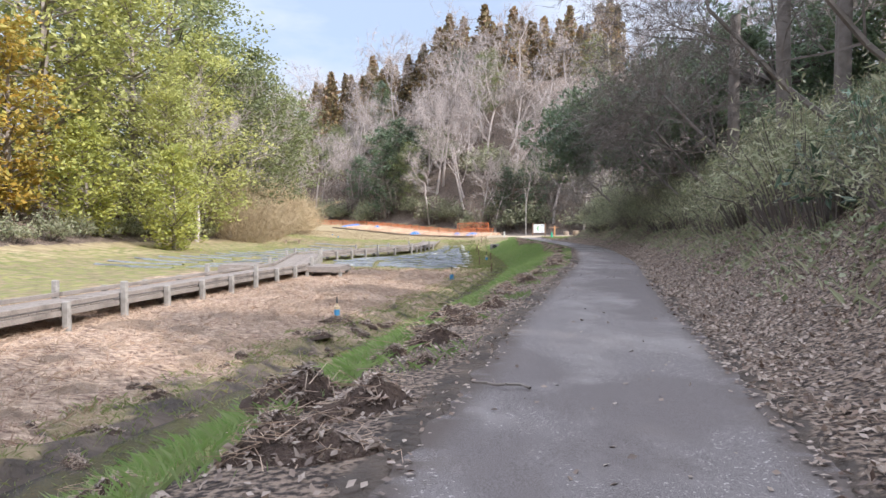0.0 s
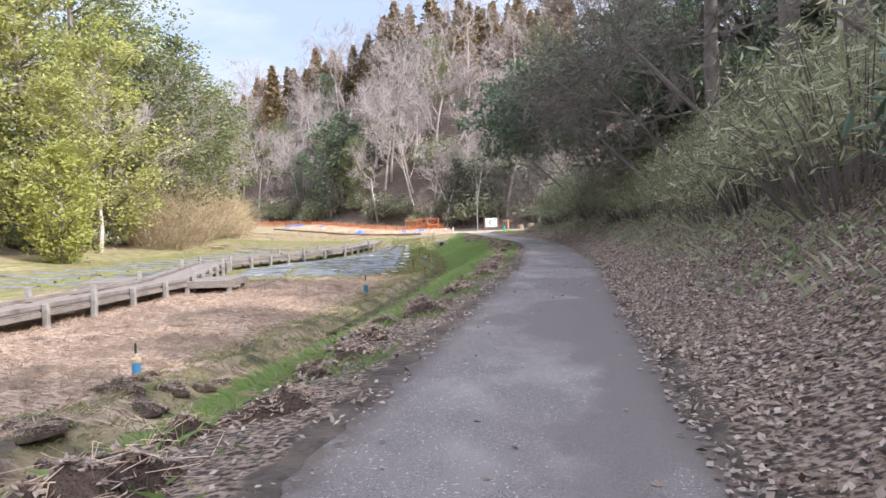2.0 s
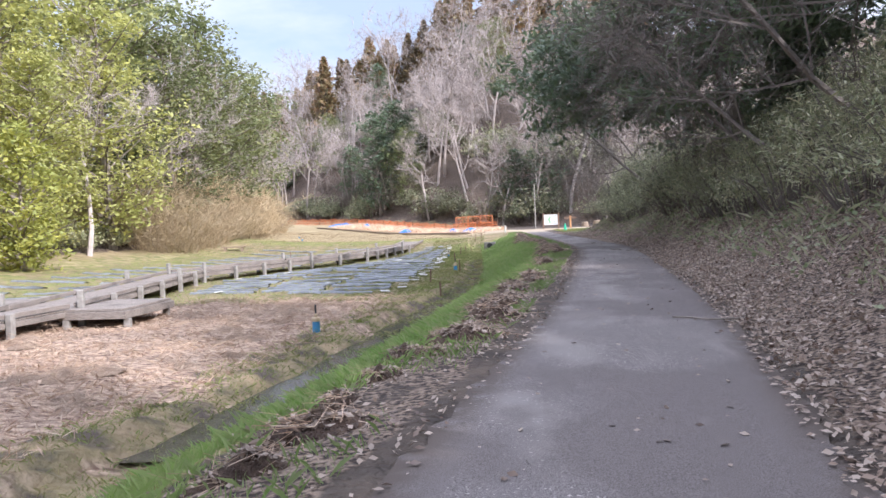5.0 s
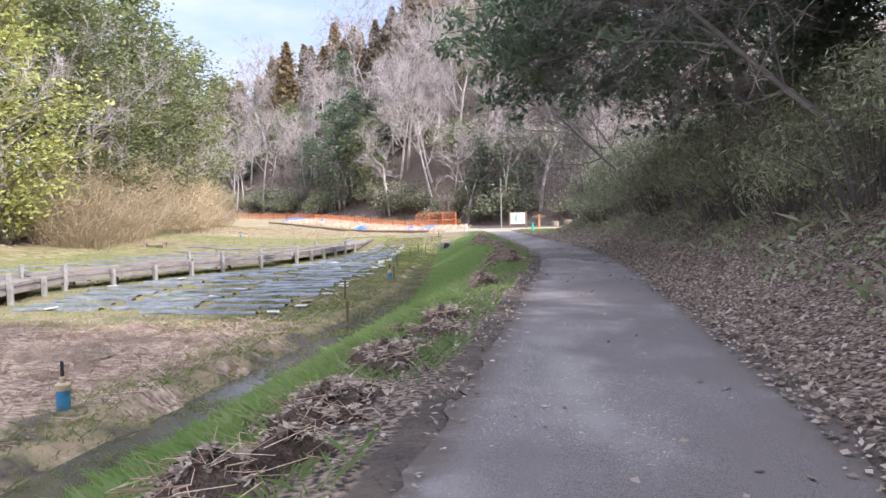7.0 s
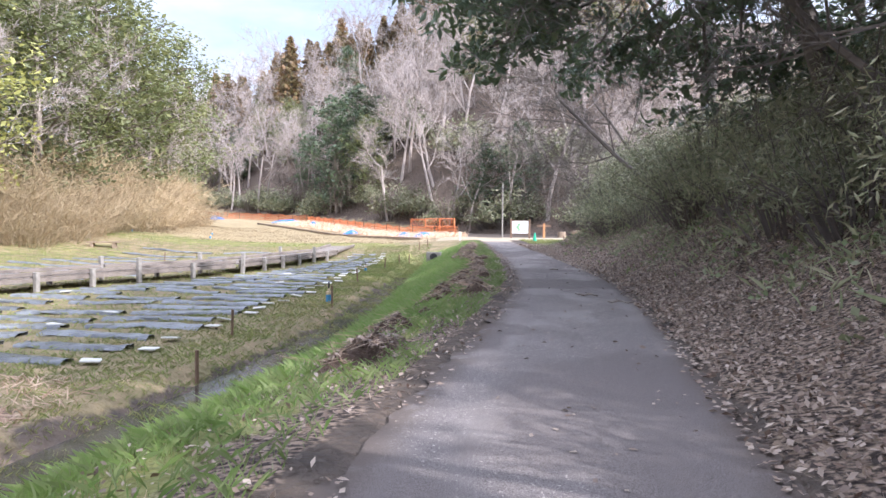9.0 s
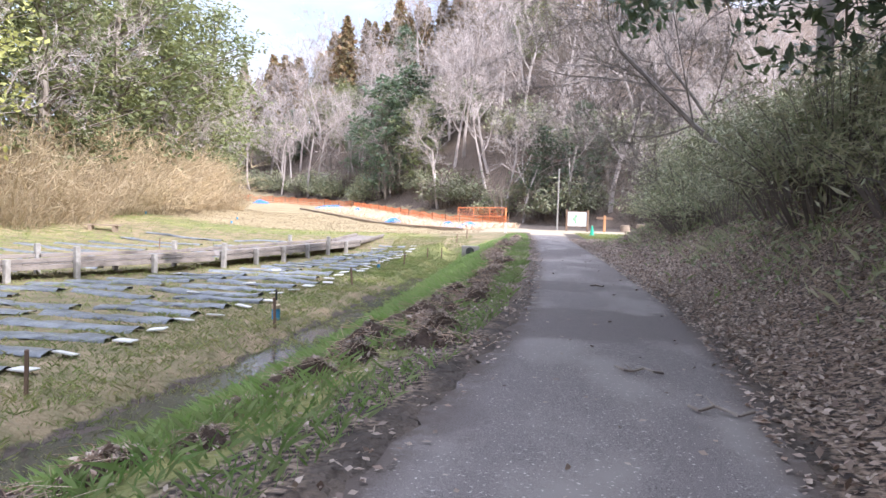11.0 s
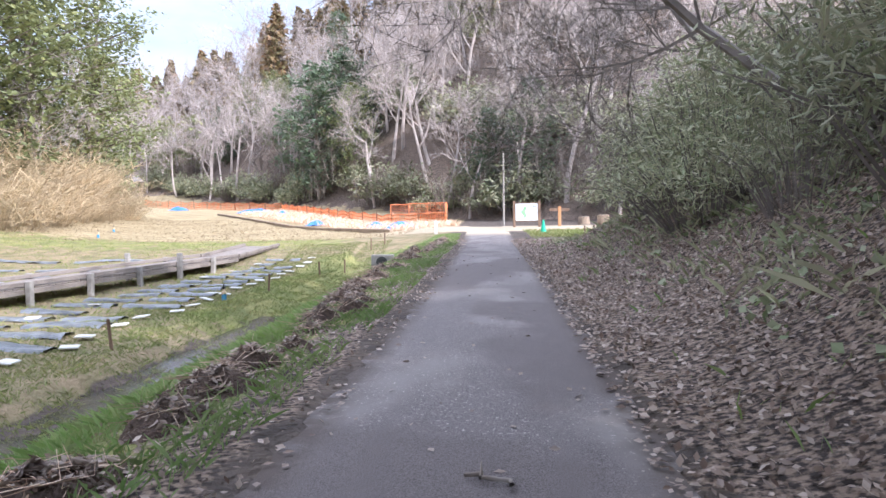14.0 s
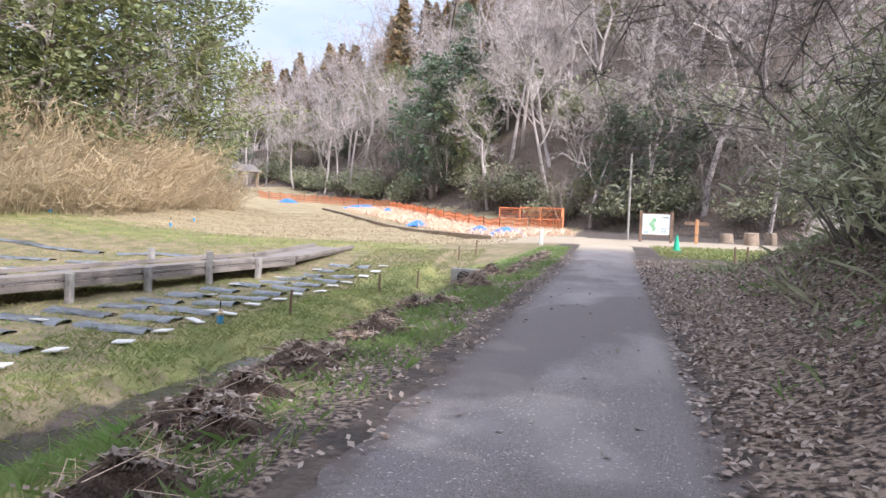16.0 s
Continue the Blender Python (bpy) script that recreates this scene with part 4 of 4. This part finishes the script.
# ---- built things ----
def box(V, F, lo, hi):
    b = len(V)
    (x0, y0, z0), (x1, y1, z1) = lo, hi
    V += [(x0, y0, z0), (x1, y0, z0), (x1, y1, z0), (x0, y1, z0), (x0, y0, z1), (x1, y0, z1), (x1, y1, z1), (x0, y1, z1)]
    F += [tuple(b + k for k in f) for f in ((0, 3, 2, 1), (4, 5, 6, 7), (0, 1, 5, 4), (1, 2, 6, 5), (2, 3, 7, 6), (3, 0, 4, 7))]


def block(name, lo, hi, mat, edge=0.006):
    V, F = [], []
    box(V, F, lo, hi)
    me = bpy.data.meshes.new(name)
    me.from_pydata(V, [], F)
    if edge:
        bm = bmesh.new()
        bm.from_mesh(me)
        bmesh.ops.bevel(bm, geom=bm.edges[:], offset=edge, segments=1, affect="EDGES")
        bm.to_mesh(me)
        bm.free()
    me.materials.append(mat)
    return new(name, me)


def turned(name, rings, mat, n=14):
    """A round thing from (radius, height) rings."""
    V, F = [], []
    for r, z in rings:
        for k in range(n):
            V.append((r * math.cos(2 * math.pi * k / n), r * math.sin(2 * math.pi * k / n), z))
    for i in range(len(rings) - 1):
        for k in range(n):
            F.append((i * n + k, i * n + (k + 1) % n, (i + 1) * n + (k + 1) % n, (i + 1) * n + k))
    F.append(tuple(range(n))[::-1])
    F.append(tuple((len(rings) - 1) * n + k for k in range(n)))
    return mesh_object(name, V, F, mat)


DECK = [(-8.7, 4.0), (-7.3, 16.0), (-5.6, 28.6), (-7.0, 40.2), (-4.6, 46.8), (-2.8, 50.6), (-1.3, 62.0)]
DECK_Z, DECK_W = -0.53, 1.30


def build_boardwalk():
    rng = np.random.default_rng(3)
    walkway = tagged(new("boardwalk"), "weathered grey wooden boardwalk on short posts", "boardwalk")
    base = block("plank", (-DECK_W / 2, -0.096, -0.035), (DECK_W / 2, 0.096, 0), M_WOOD, 0.004)
    base.parent = walkway
    planks = 0
    mesh = base.data
    for (ax, ay), (bx, by) in zip(DECK[:-1], DECK[1:]):
        a, b = Vector((ax, ay, 0)), Vector((bx, by, 0))
        L, way = (b - a).length, (b - a).normalized()
        turn = math.degrees(math.atan2(-way.x, way.y))
        n = int(L / 0.205)
        for k in range(n):
            p = a + way * (0.205 * (k + 0.5))
            m = pose(p.x, p.y, DECK_Z + rng.normal(0, 0.003), 0, 0, turn + rng.normal(0, 0.4))
            ob = base if planks == 0 else new("plank", mesh)
            ob.parent, ob.matrix_basis = walkway, m
            planks += 1
        for side in (-1, 1):
            kerb = block("side_beam", (side * DECK_W / 2 - 0.05, -L / 2 + 0.05, -0.14), (side * DECK_W / 2 + 0.05, L / 2 - 0.05, -0.04), M_WOOD)
            kerb.parent, kerb.matrix_basis = walkway, pose(*((a + b) / 2)[:2], DECK_Z, 0, 0, turn)
            rail = block("edge_rail", (side * DECK_W / 2 - 0.04, -L / 2 + 0.05, 0.025), (side * DECK_W / 2 + 0.04, L / 2 - 0.05, 0.11), M_WOOD)
            rail.parent, rail.matrix_basis = walkway, pose(*((a + b) / 2)[:2], DECK_Z, 0, 0, turn)
        m = max(2, round(L / 1.9))
        for k in range(m):
            for side in (-1, 1):
                p = a + way * (L * (k + 0.02) / m) + Vector((way.y, -way.x, 0)) * side * (DECK_W / 2 + 0.115)
                high = 0.35 if k % 4 == 0 else 0.12
                post = block("post", (-0.06, -0.06, land_at(p.x, p.y) - DECK_Z - 0.25), (0.06, 0.06, high), M_CONCRETE, 0.012)
                post.parent, post.matrix_basis = walkway, pose(p.x, p.y, DECK_Z, rng.normal(0, 1), rng.normal(0, 1), turn)
    # ramp down to the grass
    a, b = Vector((-1.3, 62.1, DECK_Z - 0.01)), Vector((-0.95, 65.6, land_at(-0.95, 65.6) + 0.06))
    slope = block("ramp", (-DECK_W / 2, 0, -0.06), (DECK_W / 2, (b - a).length, 0), M_WOOD)
    slope.parent = walkway
    slope.matrix_basis = pose(a.x, a.y, a.z, math.degrees(math.asin((b.z - a.z) / (b - a).length)), 0, math.degrees(math.atan2(a.x - b.x, b.y - a.y)))
    for side in (-1, 1):
        rail = block("ramp_rail", (side * DECK_W / 2 - 0.05, 0, 0.004), (side * DECK_W / 2 + 0.05, (b - a).length, 0.10), M_WOOD)
        rail.parent, rail.matrix_basis = walkway, slope.matrix_basis.copy()
    # resting platforms beside the deck
    for x, y, turn in ((-4.35, 29.3, -4), (-7.9, 30.5, 4)):
        plat = block("platform", (-0.65, -1.0, -0.05), (0.65, 1.0, 0), M_WOOD)
        rim = block("platform_rim", (-0.70, -1.05, -0.2), (0.70, 1.05, -0.054), M_WOOD)
        for o in (plat, rim):
            o.parent, o.matrix_basis = walkway, pose(x, y, DECK_Z, 0, 0, turn)
        for sx in (-0.6, 0.6):
            for sy in (-0.95, 0.95):
                leg = block("post", (-0.06, -0.06, -0.75), (0.06, 0.06, -0.205), M_CONCRETE)
                leg.parent, leg.matrix_basis = walkway, pose(x + sx, y + sy, DECK_Z)


def mulch_strip(x0, x1, y, tilt, seed):
    rng = np.random.default_rng(seed)
    n = max(6, int((x1 - x0) / 0.22))
    V, F = [], []
    for i in range(n + 1):
        x = x0 + (x1 - x0) * i / n
        yy = y + tilt * (x - x1)
        for k, (o, h) in enumerate(((-0.19, -0.03), (-0.16, 0.012), (-0.06, 0.025), (0.06, 0.025), (0.16, 0.012), (0.19, -0.03))):
            V.append((x, yy + o * (1 + 0.12 * rng.normal()), land_at(x, yy) + 0.03 + h + rng.normal(0, 0.012)))
    for i in range(n):
        for k in range(5):
            F.append((i * 6 + k, (i + 1) * 6 + k, (i + 1) * 6 + k + 1, i * 6 + k + 1))
    ob = mesh_object("mulch_sheet", V, F, M_PLASTIC, True)
    tagged(ob, "strip of wrinkled black mulch film over a garden bed", "mulch sheet", "mulch strips")


def deck_x(y):
    return float(np.interp(y, [p[1] for p in DECK], [p[0] for p in DECK]))


def build_garden():
    rng = np.random.default_rng(8)
    plate = block("label_plate", (-0.12, -0.09, -0.01), (0.12, 0.09, 0.01), M_WHITE, 0.004)
    tagged(plate, "small white plate lying at the end of a bed", "plate", "plates in the garden")
    first = True
    for k in range(31):
        y = 34.2 + k * 0.95
        x1 = float(line_x(y)) - half(y) - 5.1 + rng.normal(0, 0.1)
        x0 = deck_x(y) + 1.3
        # each bed is laid in two or three lengths
        cuts = np.linspace(x0, x1, 3 if x1 - x0 < 5.5 else 4)
        for a, b in zip(cuts[:-1], cuts[1:]):
            if rng.uniform() < 0.9:
                mulch_strip(a + rng.uniform(0.02, 0.25), b - rng.uniform(0.02, 0.25), y, -0.10, int(rng.integers(1e6)))
        for x in (x1 + 0.12, *([rng.uniform(x0, x1)] if k % 2 else [])):
            m = pose(x, y + rng.normal(0, 0.1), land_at(x, y) + 0.05, rng.normal(0, 4), rng.normal(0, 4), rng.normal(0, 12))
            if first:
                plate.matrix_basis, first = m, False
            else:
                copy_thing(plate, m)
        x1, x0 = deck_x(y) - 1.6, max(float(wood_edge(y)) + 5, deck_x(y) - 9)
        if k % 2 == 0 and x1 - x0 > 2:
            mid = (x0 + x1) / 2
            mulch_strip(x0, mid - 0.3, y, 0.02, k * 31 + 7)
            mulch_strip(mid + 0.3, x1, y, 0.02, k * 31 + 8)
    stake = block("stake", (-0.018, -0.018, -0.2), (0.018, 0.018, 0.42), M_BROWNWOOD, 0.004)
    tagged(stake, "thin wooden stake in the grass", "stake", "garden stakes")
    spots = [(2.35, 54.6), (2.2, 47.6), (1.7, 36.4), (2.6, 58.8), (2.9, 61.0), (3.2, 64.6), (3.6, 65.2), (10.1, 60.8), (10.4, 61.2), (2.5, 41.0), (-7.5, 58), (2.1, 33.6)]
    for k, (x, y) in enumerate(spots):
        m = pose(x, y, land_at(x, y), rng.normal(0, 3), rng.normal(0, 3), rng.uniform(0, 90))
        if k:
            copy_thing(stake, m)
        else:
            stake.matrix_basis = m


def standpipe():
    top = tagged(new("standpipe"), "short blue water standpipe with sandy cap and dark rod", "standpipe", "standpipes in the field")
    for ob in (turned("pipe", [(0.075, -0.2), (0.075, 0.2), (0.07, 0.21)], M_BLUE), turned("collar", [(0.082, 0.205), (0.085, 0.22), (0.085, 0.27), (0.06, 0.29)], M_BRASS),
               turned("spout", [(0.035, 0.285), (0.035, 0.34), (0.025, 0.36)], M_BRASS, 8), turned("rod", [(0.02, 0.355), (0.02, 0.52), (0.012, 0.53)], M_BLACK, 8)):
        ob.parent = top
    return top


def build_pipes():
    p = standpipe()
    spots = [(2.33, 41.58, 0.85), (-2.14, 15.67, 0.9), (0.3, 26.46, 1.0), (1.75, 53.4, 0.75), (-9.5, 70.5, 0.8), (-13.4, 68.6, 0.9), (-10.5, 74, 0.8)]
    for k, (x, y, s) in enumerate(spots):
        m = pose(x, y, land_at(x, y)) @ Matrix.Scale(s, 4)
        if k:
            copy_thing(p, m)
        else:
            p.matrix_basis = m


def net(name, points, height, mat, cell=0.14):
    """A fence net of crossing strands along a line of places."""
    V, F = [], []
    rows = max(3, int(height / cell))
    for (ax, ay), (bx, by) in zip(points[:-1], points[1:]):
        L = math.hypot(bx - ax, by - ay)
        n = max(1, int(L / cell))
        for k in range(n):
            x, y, x2, y2 = ax + (bx - ax) * k / n, ay + (by - ay) * k / n, ax + (bx - ax) * (k + 1) / n, ay + (by - ay) * (k + 1) / n
            z, z2 = land_at(x, y), land_at(x2, y2)
            sag, sag2 = 0.05 * math.sin(k * 0.7), 0.05 * math.sin((k + 1) * 0.7)
            tube(V, F, (x, y, z), (x, y, z + height + sag), 0.034, 0.034)
            for r in range(rows + 1):
                h = 0.02 + r / rows
                tube(V, F, (x, y, z + (height + sag) * h), (x2, y2, z2 + (height + sag2) * h), 0.03, 0.03)
    return mesh_object(name, V, F, mat)


def build_worksite():
    line = [(5.2, 79.5), (1.8, 83.0), (-2.8, 90.5), (-6.5, 97.5), (-10.2, 104), (-19, 110.5), (-27.5, 116)]
    fence = tagged(new("safety_net"), "long sagging orange safety net fence round a work site", "fence")
    netting = net("netting", line, 0.62, M_ORANGEPLASTIC, 0.2)
    netting.parent = fence
    for (ax, ay), (bx, by) in zip(line[:-1], line[1:]):
        n = max(1, round(math.hypot(bx - ax, by - ay) / 2.2))
        for k in range(n):
            x, y = ax + (bx - ax) * k / n, ay + (by - ay) * k / n
            post = turned("post", [(0.03, -0.1), (0.03, 0.8), (0.01, 0.82)], M_BROWNWOOD, 8)
            post.parent, post.matrix_basis = fence, pose(x, y, land_at(x, y))
    # tall panels of orange mesh
    panel = tagged(new("barrier_panel"), "orange steel frame barrier panel filled with mesh", "barrier", "orange barrier panels")
    V, F = [], []
    for p, q in (((0, 0, 0), (0, 0, 1.25)), ((1.1, 0, 0), (1.1, 0, 1.25)), ((0, 0, 1.25), (1.1, 0, 1.25)), ((0, 0, 0.66), (1.1, 0, 0.66))):
        tube(V, F, p, q, 0.028, 0.028, 6)
    mesh_object("frame", V, F, M_ORANGEPLASTIC).parent = panel
    V, F = [], []
    for k in range(1, 11):
        tube(V, F, (k * 0.1, 0, 0.02), (k * 0.1, 0, 1.24), 0.006, 0.006)
    for k in range(1, 12):
        tube(V, F, (0, 0.004, k * 0.105), (1.1, 0.004, k * 0.105), 0.006, 0.006)
    mesh_object("mesh", V, F, M_ORANGEPLASTIC).parent = panel
    places = [(1.6, 84.2, -3), (2.7, 84.14, -2), (3.8, 84.1, -3), (4.9, 84.0, 88)]
    for k, (x, y, turn) in enumerate(places):
        m = pose(x, y, land_at(x, y), 0, 0, turn)
        if k:
            copy_thing(panel, m)
        else:
            panel.matrix_basis = m
    # timber edging and rough ground inside the fence
    edge = [(2.9, 73.2), (-1.4, 78.6), (-4.0, 82.6), (-6.6, 87.0), (-10.5, 93.5), (-14, 99)]
    timber = tagged(new("timber_edging"), "line of weathered timber edging a plot", "edging")
    for (ax, ay), (bx, by) in zip(edge[:-1], edge[1:]):
        L = math.hypot(bx - ax, by - ay)
        t = block("timber", (-0.09, 0, -0.1), (0.09, L - 0.03, 0.14), M_STUMP, 0.02)
        za, zb = land_at(ax, ay), land_at(bx, by)
        t.parent, t.matrix_basis = timber, pose(ax, ay, za, math.degrees(math.atan2(zb - za, L)), 0, math.degrees(math.atan2(ax - bx, by - ay)))
    rng = np.random.default_rng(31)
    for x, y, w, l in ((3.0, 77.2, 1.8, 1.0), (1.4, 79.0, 1.1, 0.9), (-3.0, 84.6, 1.2, 0.8), (-8.2, 96.5, 0.8, 0.6), (-11.5, 101, 3.2, 0.6), (-21, 108.5, 1.8, 0.6)):
        n, k = 9, 7
        V = [(w * (i / (n - 1) - 0.5), l * (j / (k - 1) - 0.5), 0.34 * math.sin(math.pi * i / (n - 1)) * math.sin(math.pi * j / (k - 1)) + rng.uniform(0, 0.09)) for j in range(k) for i in range(n)]
        F = [(j * n + i, j * n + i + 1, (j + 1) * n + i + 1, (j + 1) * n + i) for j in range(k - 1) for i in range(n - 1)]
        ob = mesh_object("tarpaulin", V, F, M_TARP)
        ob.location = (x, y, land_at(x, y) + 0.02)
        tagged(ob, "crumpled blue tarpaulin over a heap", "tarpaulin", "blue tarpaulins")
    blades("rough_weeds", "dry reddish weeds on a fenced plot", 9000, lambda r, n: ((lambda t, s: (3.8 - 15.5 * t + 2.2 * s, 75.5 + 24.5 * t + 2.8 * s))(r.uniform(0, 1, n), r.uniform(-0.3, 1, n))), 0.28, M_STRAW, 33, 0.02, 0.6)


def build_sign():
    board = tagged(new("notice_board"), "white map notice board between two dark wooden posts", "notice board")
    parts = [block("panel", (-0.52, -0.02, 0.30), (0.52, 0.02, 1.10), M_BOARD), block("post", (-0.64, -0.06, -0.3), (-0.525, 0.06, 1.22), M_BROWNWOOD, 0.012), block("post", (0.525, -0.06, -0.3), (0.64, 0.06, 1.22), M_BROWNWOOD, 0.012),
             block("frame", (-0.523, -0.03, 1.102), (0.523, 0.03, 1.14), M_BROWNWOOD), block("frame", (-0.523, -0.03, 0.26), (0.523, 0.03, 0.298), M_BROWNWOOD)]
    V = [(0.10 * math.sin(2.4 * k / 9 + 0.3) * s - 0.12 + 0.05 * math.sin(k), -0.0245, 0.42 + 0.06 * k) for s in (-1, 1) for k in range(10)]
    parts.append(mesh_object("map_drawing", V, [(k, k + 1, 11 + k, 10 + k) for k in range(9)], M_MAPGREEN))
    V, F = [], []
    for k in range(3):
        box(V, F, (0.2 + 0.085 * k, -0.026, 0.95), (0.255 + 0.085 * k, -0.022, 1.0))
    for k in range(4):
        box(V, F, (0.18, -0.026, 0.38 + 0.055 * k), (0.42 - 0.04 * (k % 2), -0.022, 0.395 + 0.055 * k))
    parts.append(mesh_object("lettering", V, F, M_INK))
    V, F = [], []
    box(V, F, (-0.44, -0.026, 0.36), (-0.28, -0.022, 0.42))
    box(V, F, (0.16, -0.026, 0.88), (0.44, -0.022, 0.895))
    parts.append(mesh_object("blue_marks", V, F, M_MAPBLUE))
    for o in parts:
        o.parent = board
    board.matrix_basis = pose(9.15, 74.2, land_at(9.15, 74.2), 0, 0, -4)
    cone = tagged(new("traffic_cone"), "bright green traffic cone beside the path", "cone")
    for o in (turned("cone", [(0.11, 0.03), (0.105, 0.05), (0.03, 0.47), (0.022, 0.48)], M_CONE), block("foot", (-0.14, -0.14, 0), (0.14, 0.14, 0.028), M_CONE, 0.01), turned("band", [(0.082, 0.20), (0.062, 0.30)], M_CONE)):
        o.parent = cone
    cone.matrix_basis = pose(9.35, 66.9, land_at(9.35, 66.9))
    guide = tagged(new("signpost"), "tan wooden signpost with two dark pointing arms", "signpost")
    V, F = [], []
    for s in (-1, 1):
        b = len(V)
        V += [(s * 0.06, -0.03 + o, z) for o in (0, 0.035) for z in (0.72, 0.85)] + [(s * 0.42, -0.03 + o, z) for o in (0, 0.035) for z in (0.72, 0.85)] + [(s * 0.5, -0.03 + o, 0.785) for o in (0, 0.035)]
        F += [tuple(b + k for k in f) for f in ((0, 1, 5, 8, 4), (2, 3, 7, 9, 6), (0, 4, 6, 2), (1, 3, 7, 5), (4, 8, 9, 6), (5, 7, 9, 8))]
    for o in (block("post", (-0.07, -0.06, -0.2), (0.07, 0.06, 0.95), M_TANWOOD, 0.015), mesh_object("arms", V, F, M_BROWNWOOD)):
        o.parent = guide
    guide.matrix_basis = pose(10.75, 75.0, land_at(10.75, 75.0))
    for x, y, r, h in ((12.9, 75.5, 0.30, 0.5), (12.2, 77.2, 0.3, 0.4), (13.9, 77.0, 0.26, 0.5)):
        st = turned("stump", [(r * 1.1, -0.2), (r, 0.1), (r * 0.93, h - 0.03), (r * 0.85, h)], M_STUMP, 16)
        st.matrix_basis = pose(x, y, land_at(x, y), 2, 1, x * 50)
        tagged(st, "sawn brown tree stump used as a seat", "stump", "stumps by the notice board")
    pole = turned("utility_pole", [(0.05, -0.3), (0.042, 3.6), (0.036, 3.62)], M_CONCRETE, 10)
    pole.matrix_basis = pose(8.15, 76.6, land_at(8.15, 76.6))
    tagged(pole, "slim grey pole at the wood's foot", "pole")
    peg = block("marker_post", (-0.06, -0.06, -0.2), (0.06, 0.06, 0.5), M_WHITE, 0.015)
    peg.matrix_basis = pose(5.3, 67.3, land_at(5.3, 67.3))
    tagged(peg, "short white marker post at a junction", "post")
    bench = tagged(new("bench"), "low pale wooden bench on the grass", "bench")
    for o in (block("seat", (-0.75, -0.18, 0.22), (0.75, 0.18, 0.28), M_STUMP), block("leg", (-0.6, -0.15, -0.1), (-0.45, 0.15, 0.216), M_STUMP), block("leg", (0.45, -0.15, -0.1), (0.6, 0.15, 0.216), M_STUMP)):
        o.parent = bench
    bench.matrix_basis = pose(-12.0, 62.0, land_at(-12.0, 62.0), 0, 0, 5)
    drain = tagged(new("culvert"), "small concrete culvert mouth in a grassy bank", "culvert")
    # pipe has no opening; its capped black end is the hole's darkness as colour
    for o in (block("headwall", (-0.35, 0, -0.35), (0.35, 0.15, 0.22), M_CONCRETE, 0.02), turned("pipe", [(0.17, -0.12), (0.17, 0.1)], M_BLACK, 12)):
        o.parent = drain
    drain.children[1].matrix_basis = pose(0, 0, 0, 90)
    drain.matrix_basis = pose(4.05, 61.0, -0.68, 0, 0, -6)
    # open shelter at the head of the valley
    hut = tagged(new("shelter"), "dark open shelter with a low roof on posts", "shelter")
    V = [(-4, -1.5, 1.9), (4, -1.5, 1.9), (4, 1.5, 1.9), (-4, 1.5, 1.9), (-3.2, 0, 2.7), (3.2, 0, 2.7)]
    roof = mesh_object("roof", V, [(0, 1, 5, 4), (2, 3, 4, 5), (1, 2, 5), (3, 0, 4), (3, 2, 1, 0)], M_ROOF)
    roof.parent = hut
    for k in range(5):
        for sy in (-1.3, 1.3):
            o = block("post", (-3.7 + 1.82 * k, sy - 0.07, -0.3), (-3.56 + 1.82 * k, sy + 0.07, 1.895), M_STUMP)
            o.parent = hut
    hut.matrix_basis = pose(-34.5, 122, land_at(-34.5, 122), 0, 0, 30)


def build_sticks():
    rng = np.random.default_rng(44)
    for k, (x, y, turn, L) in enumerate(((5.0, 20.3, 60, 0.7), (3.2, 6.2, 75, 0.35), (7.05, 33.7, 70, 0.3), (6.8, 34.6, 85, 0.28), (5.6, 18.4, 20, 0.5), (7.1, 40.3, 60, 0.2), (0.35, 4.6, 70, 0.35))):
        V, F = [], []
        pts = [np.array([0.04 * math.sin(2.2 * t + k), L * (t / 5 - 0.5), 0.012 + 0.02 * math.sin(t + k) ** 2]) for t in range(6)]
        for a, b in zip(pts[:-1], pts[1:]):
            tube(V, F, a, b, 0.010, 0.008, 5)
        tube(V, F, pts[3], pts[3] + (0.09, 0.05, 0.02), 0.006, 0.003, 4)
        ob = mesh_object("stick", V, F, M_BARK, True)
        ground = float(road_z(y)) + 0.012 if abs(x - float(line_x(y))) < float(half(y)) else land_at(x, y)
        ob.matrix_basis = pose(x, y, ground, 0, 0, turn)
        tagged(ob, "fallen grey-brown stick lying beside the path", "stick", "fallen sticks")


build_ground()
build_road()
build_water()
build_woods()
build_bank_plants()
build_worksite()
build_sign()
build_pipes()
build_garden()
build_heaps()
build_sticks()
build_cover()
build_boardwalk()
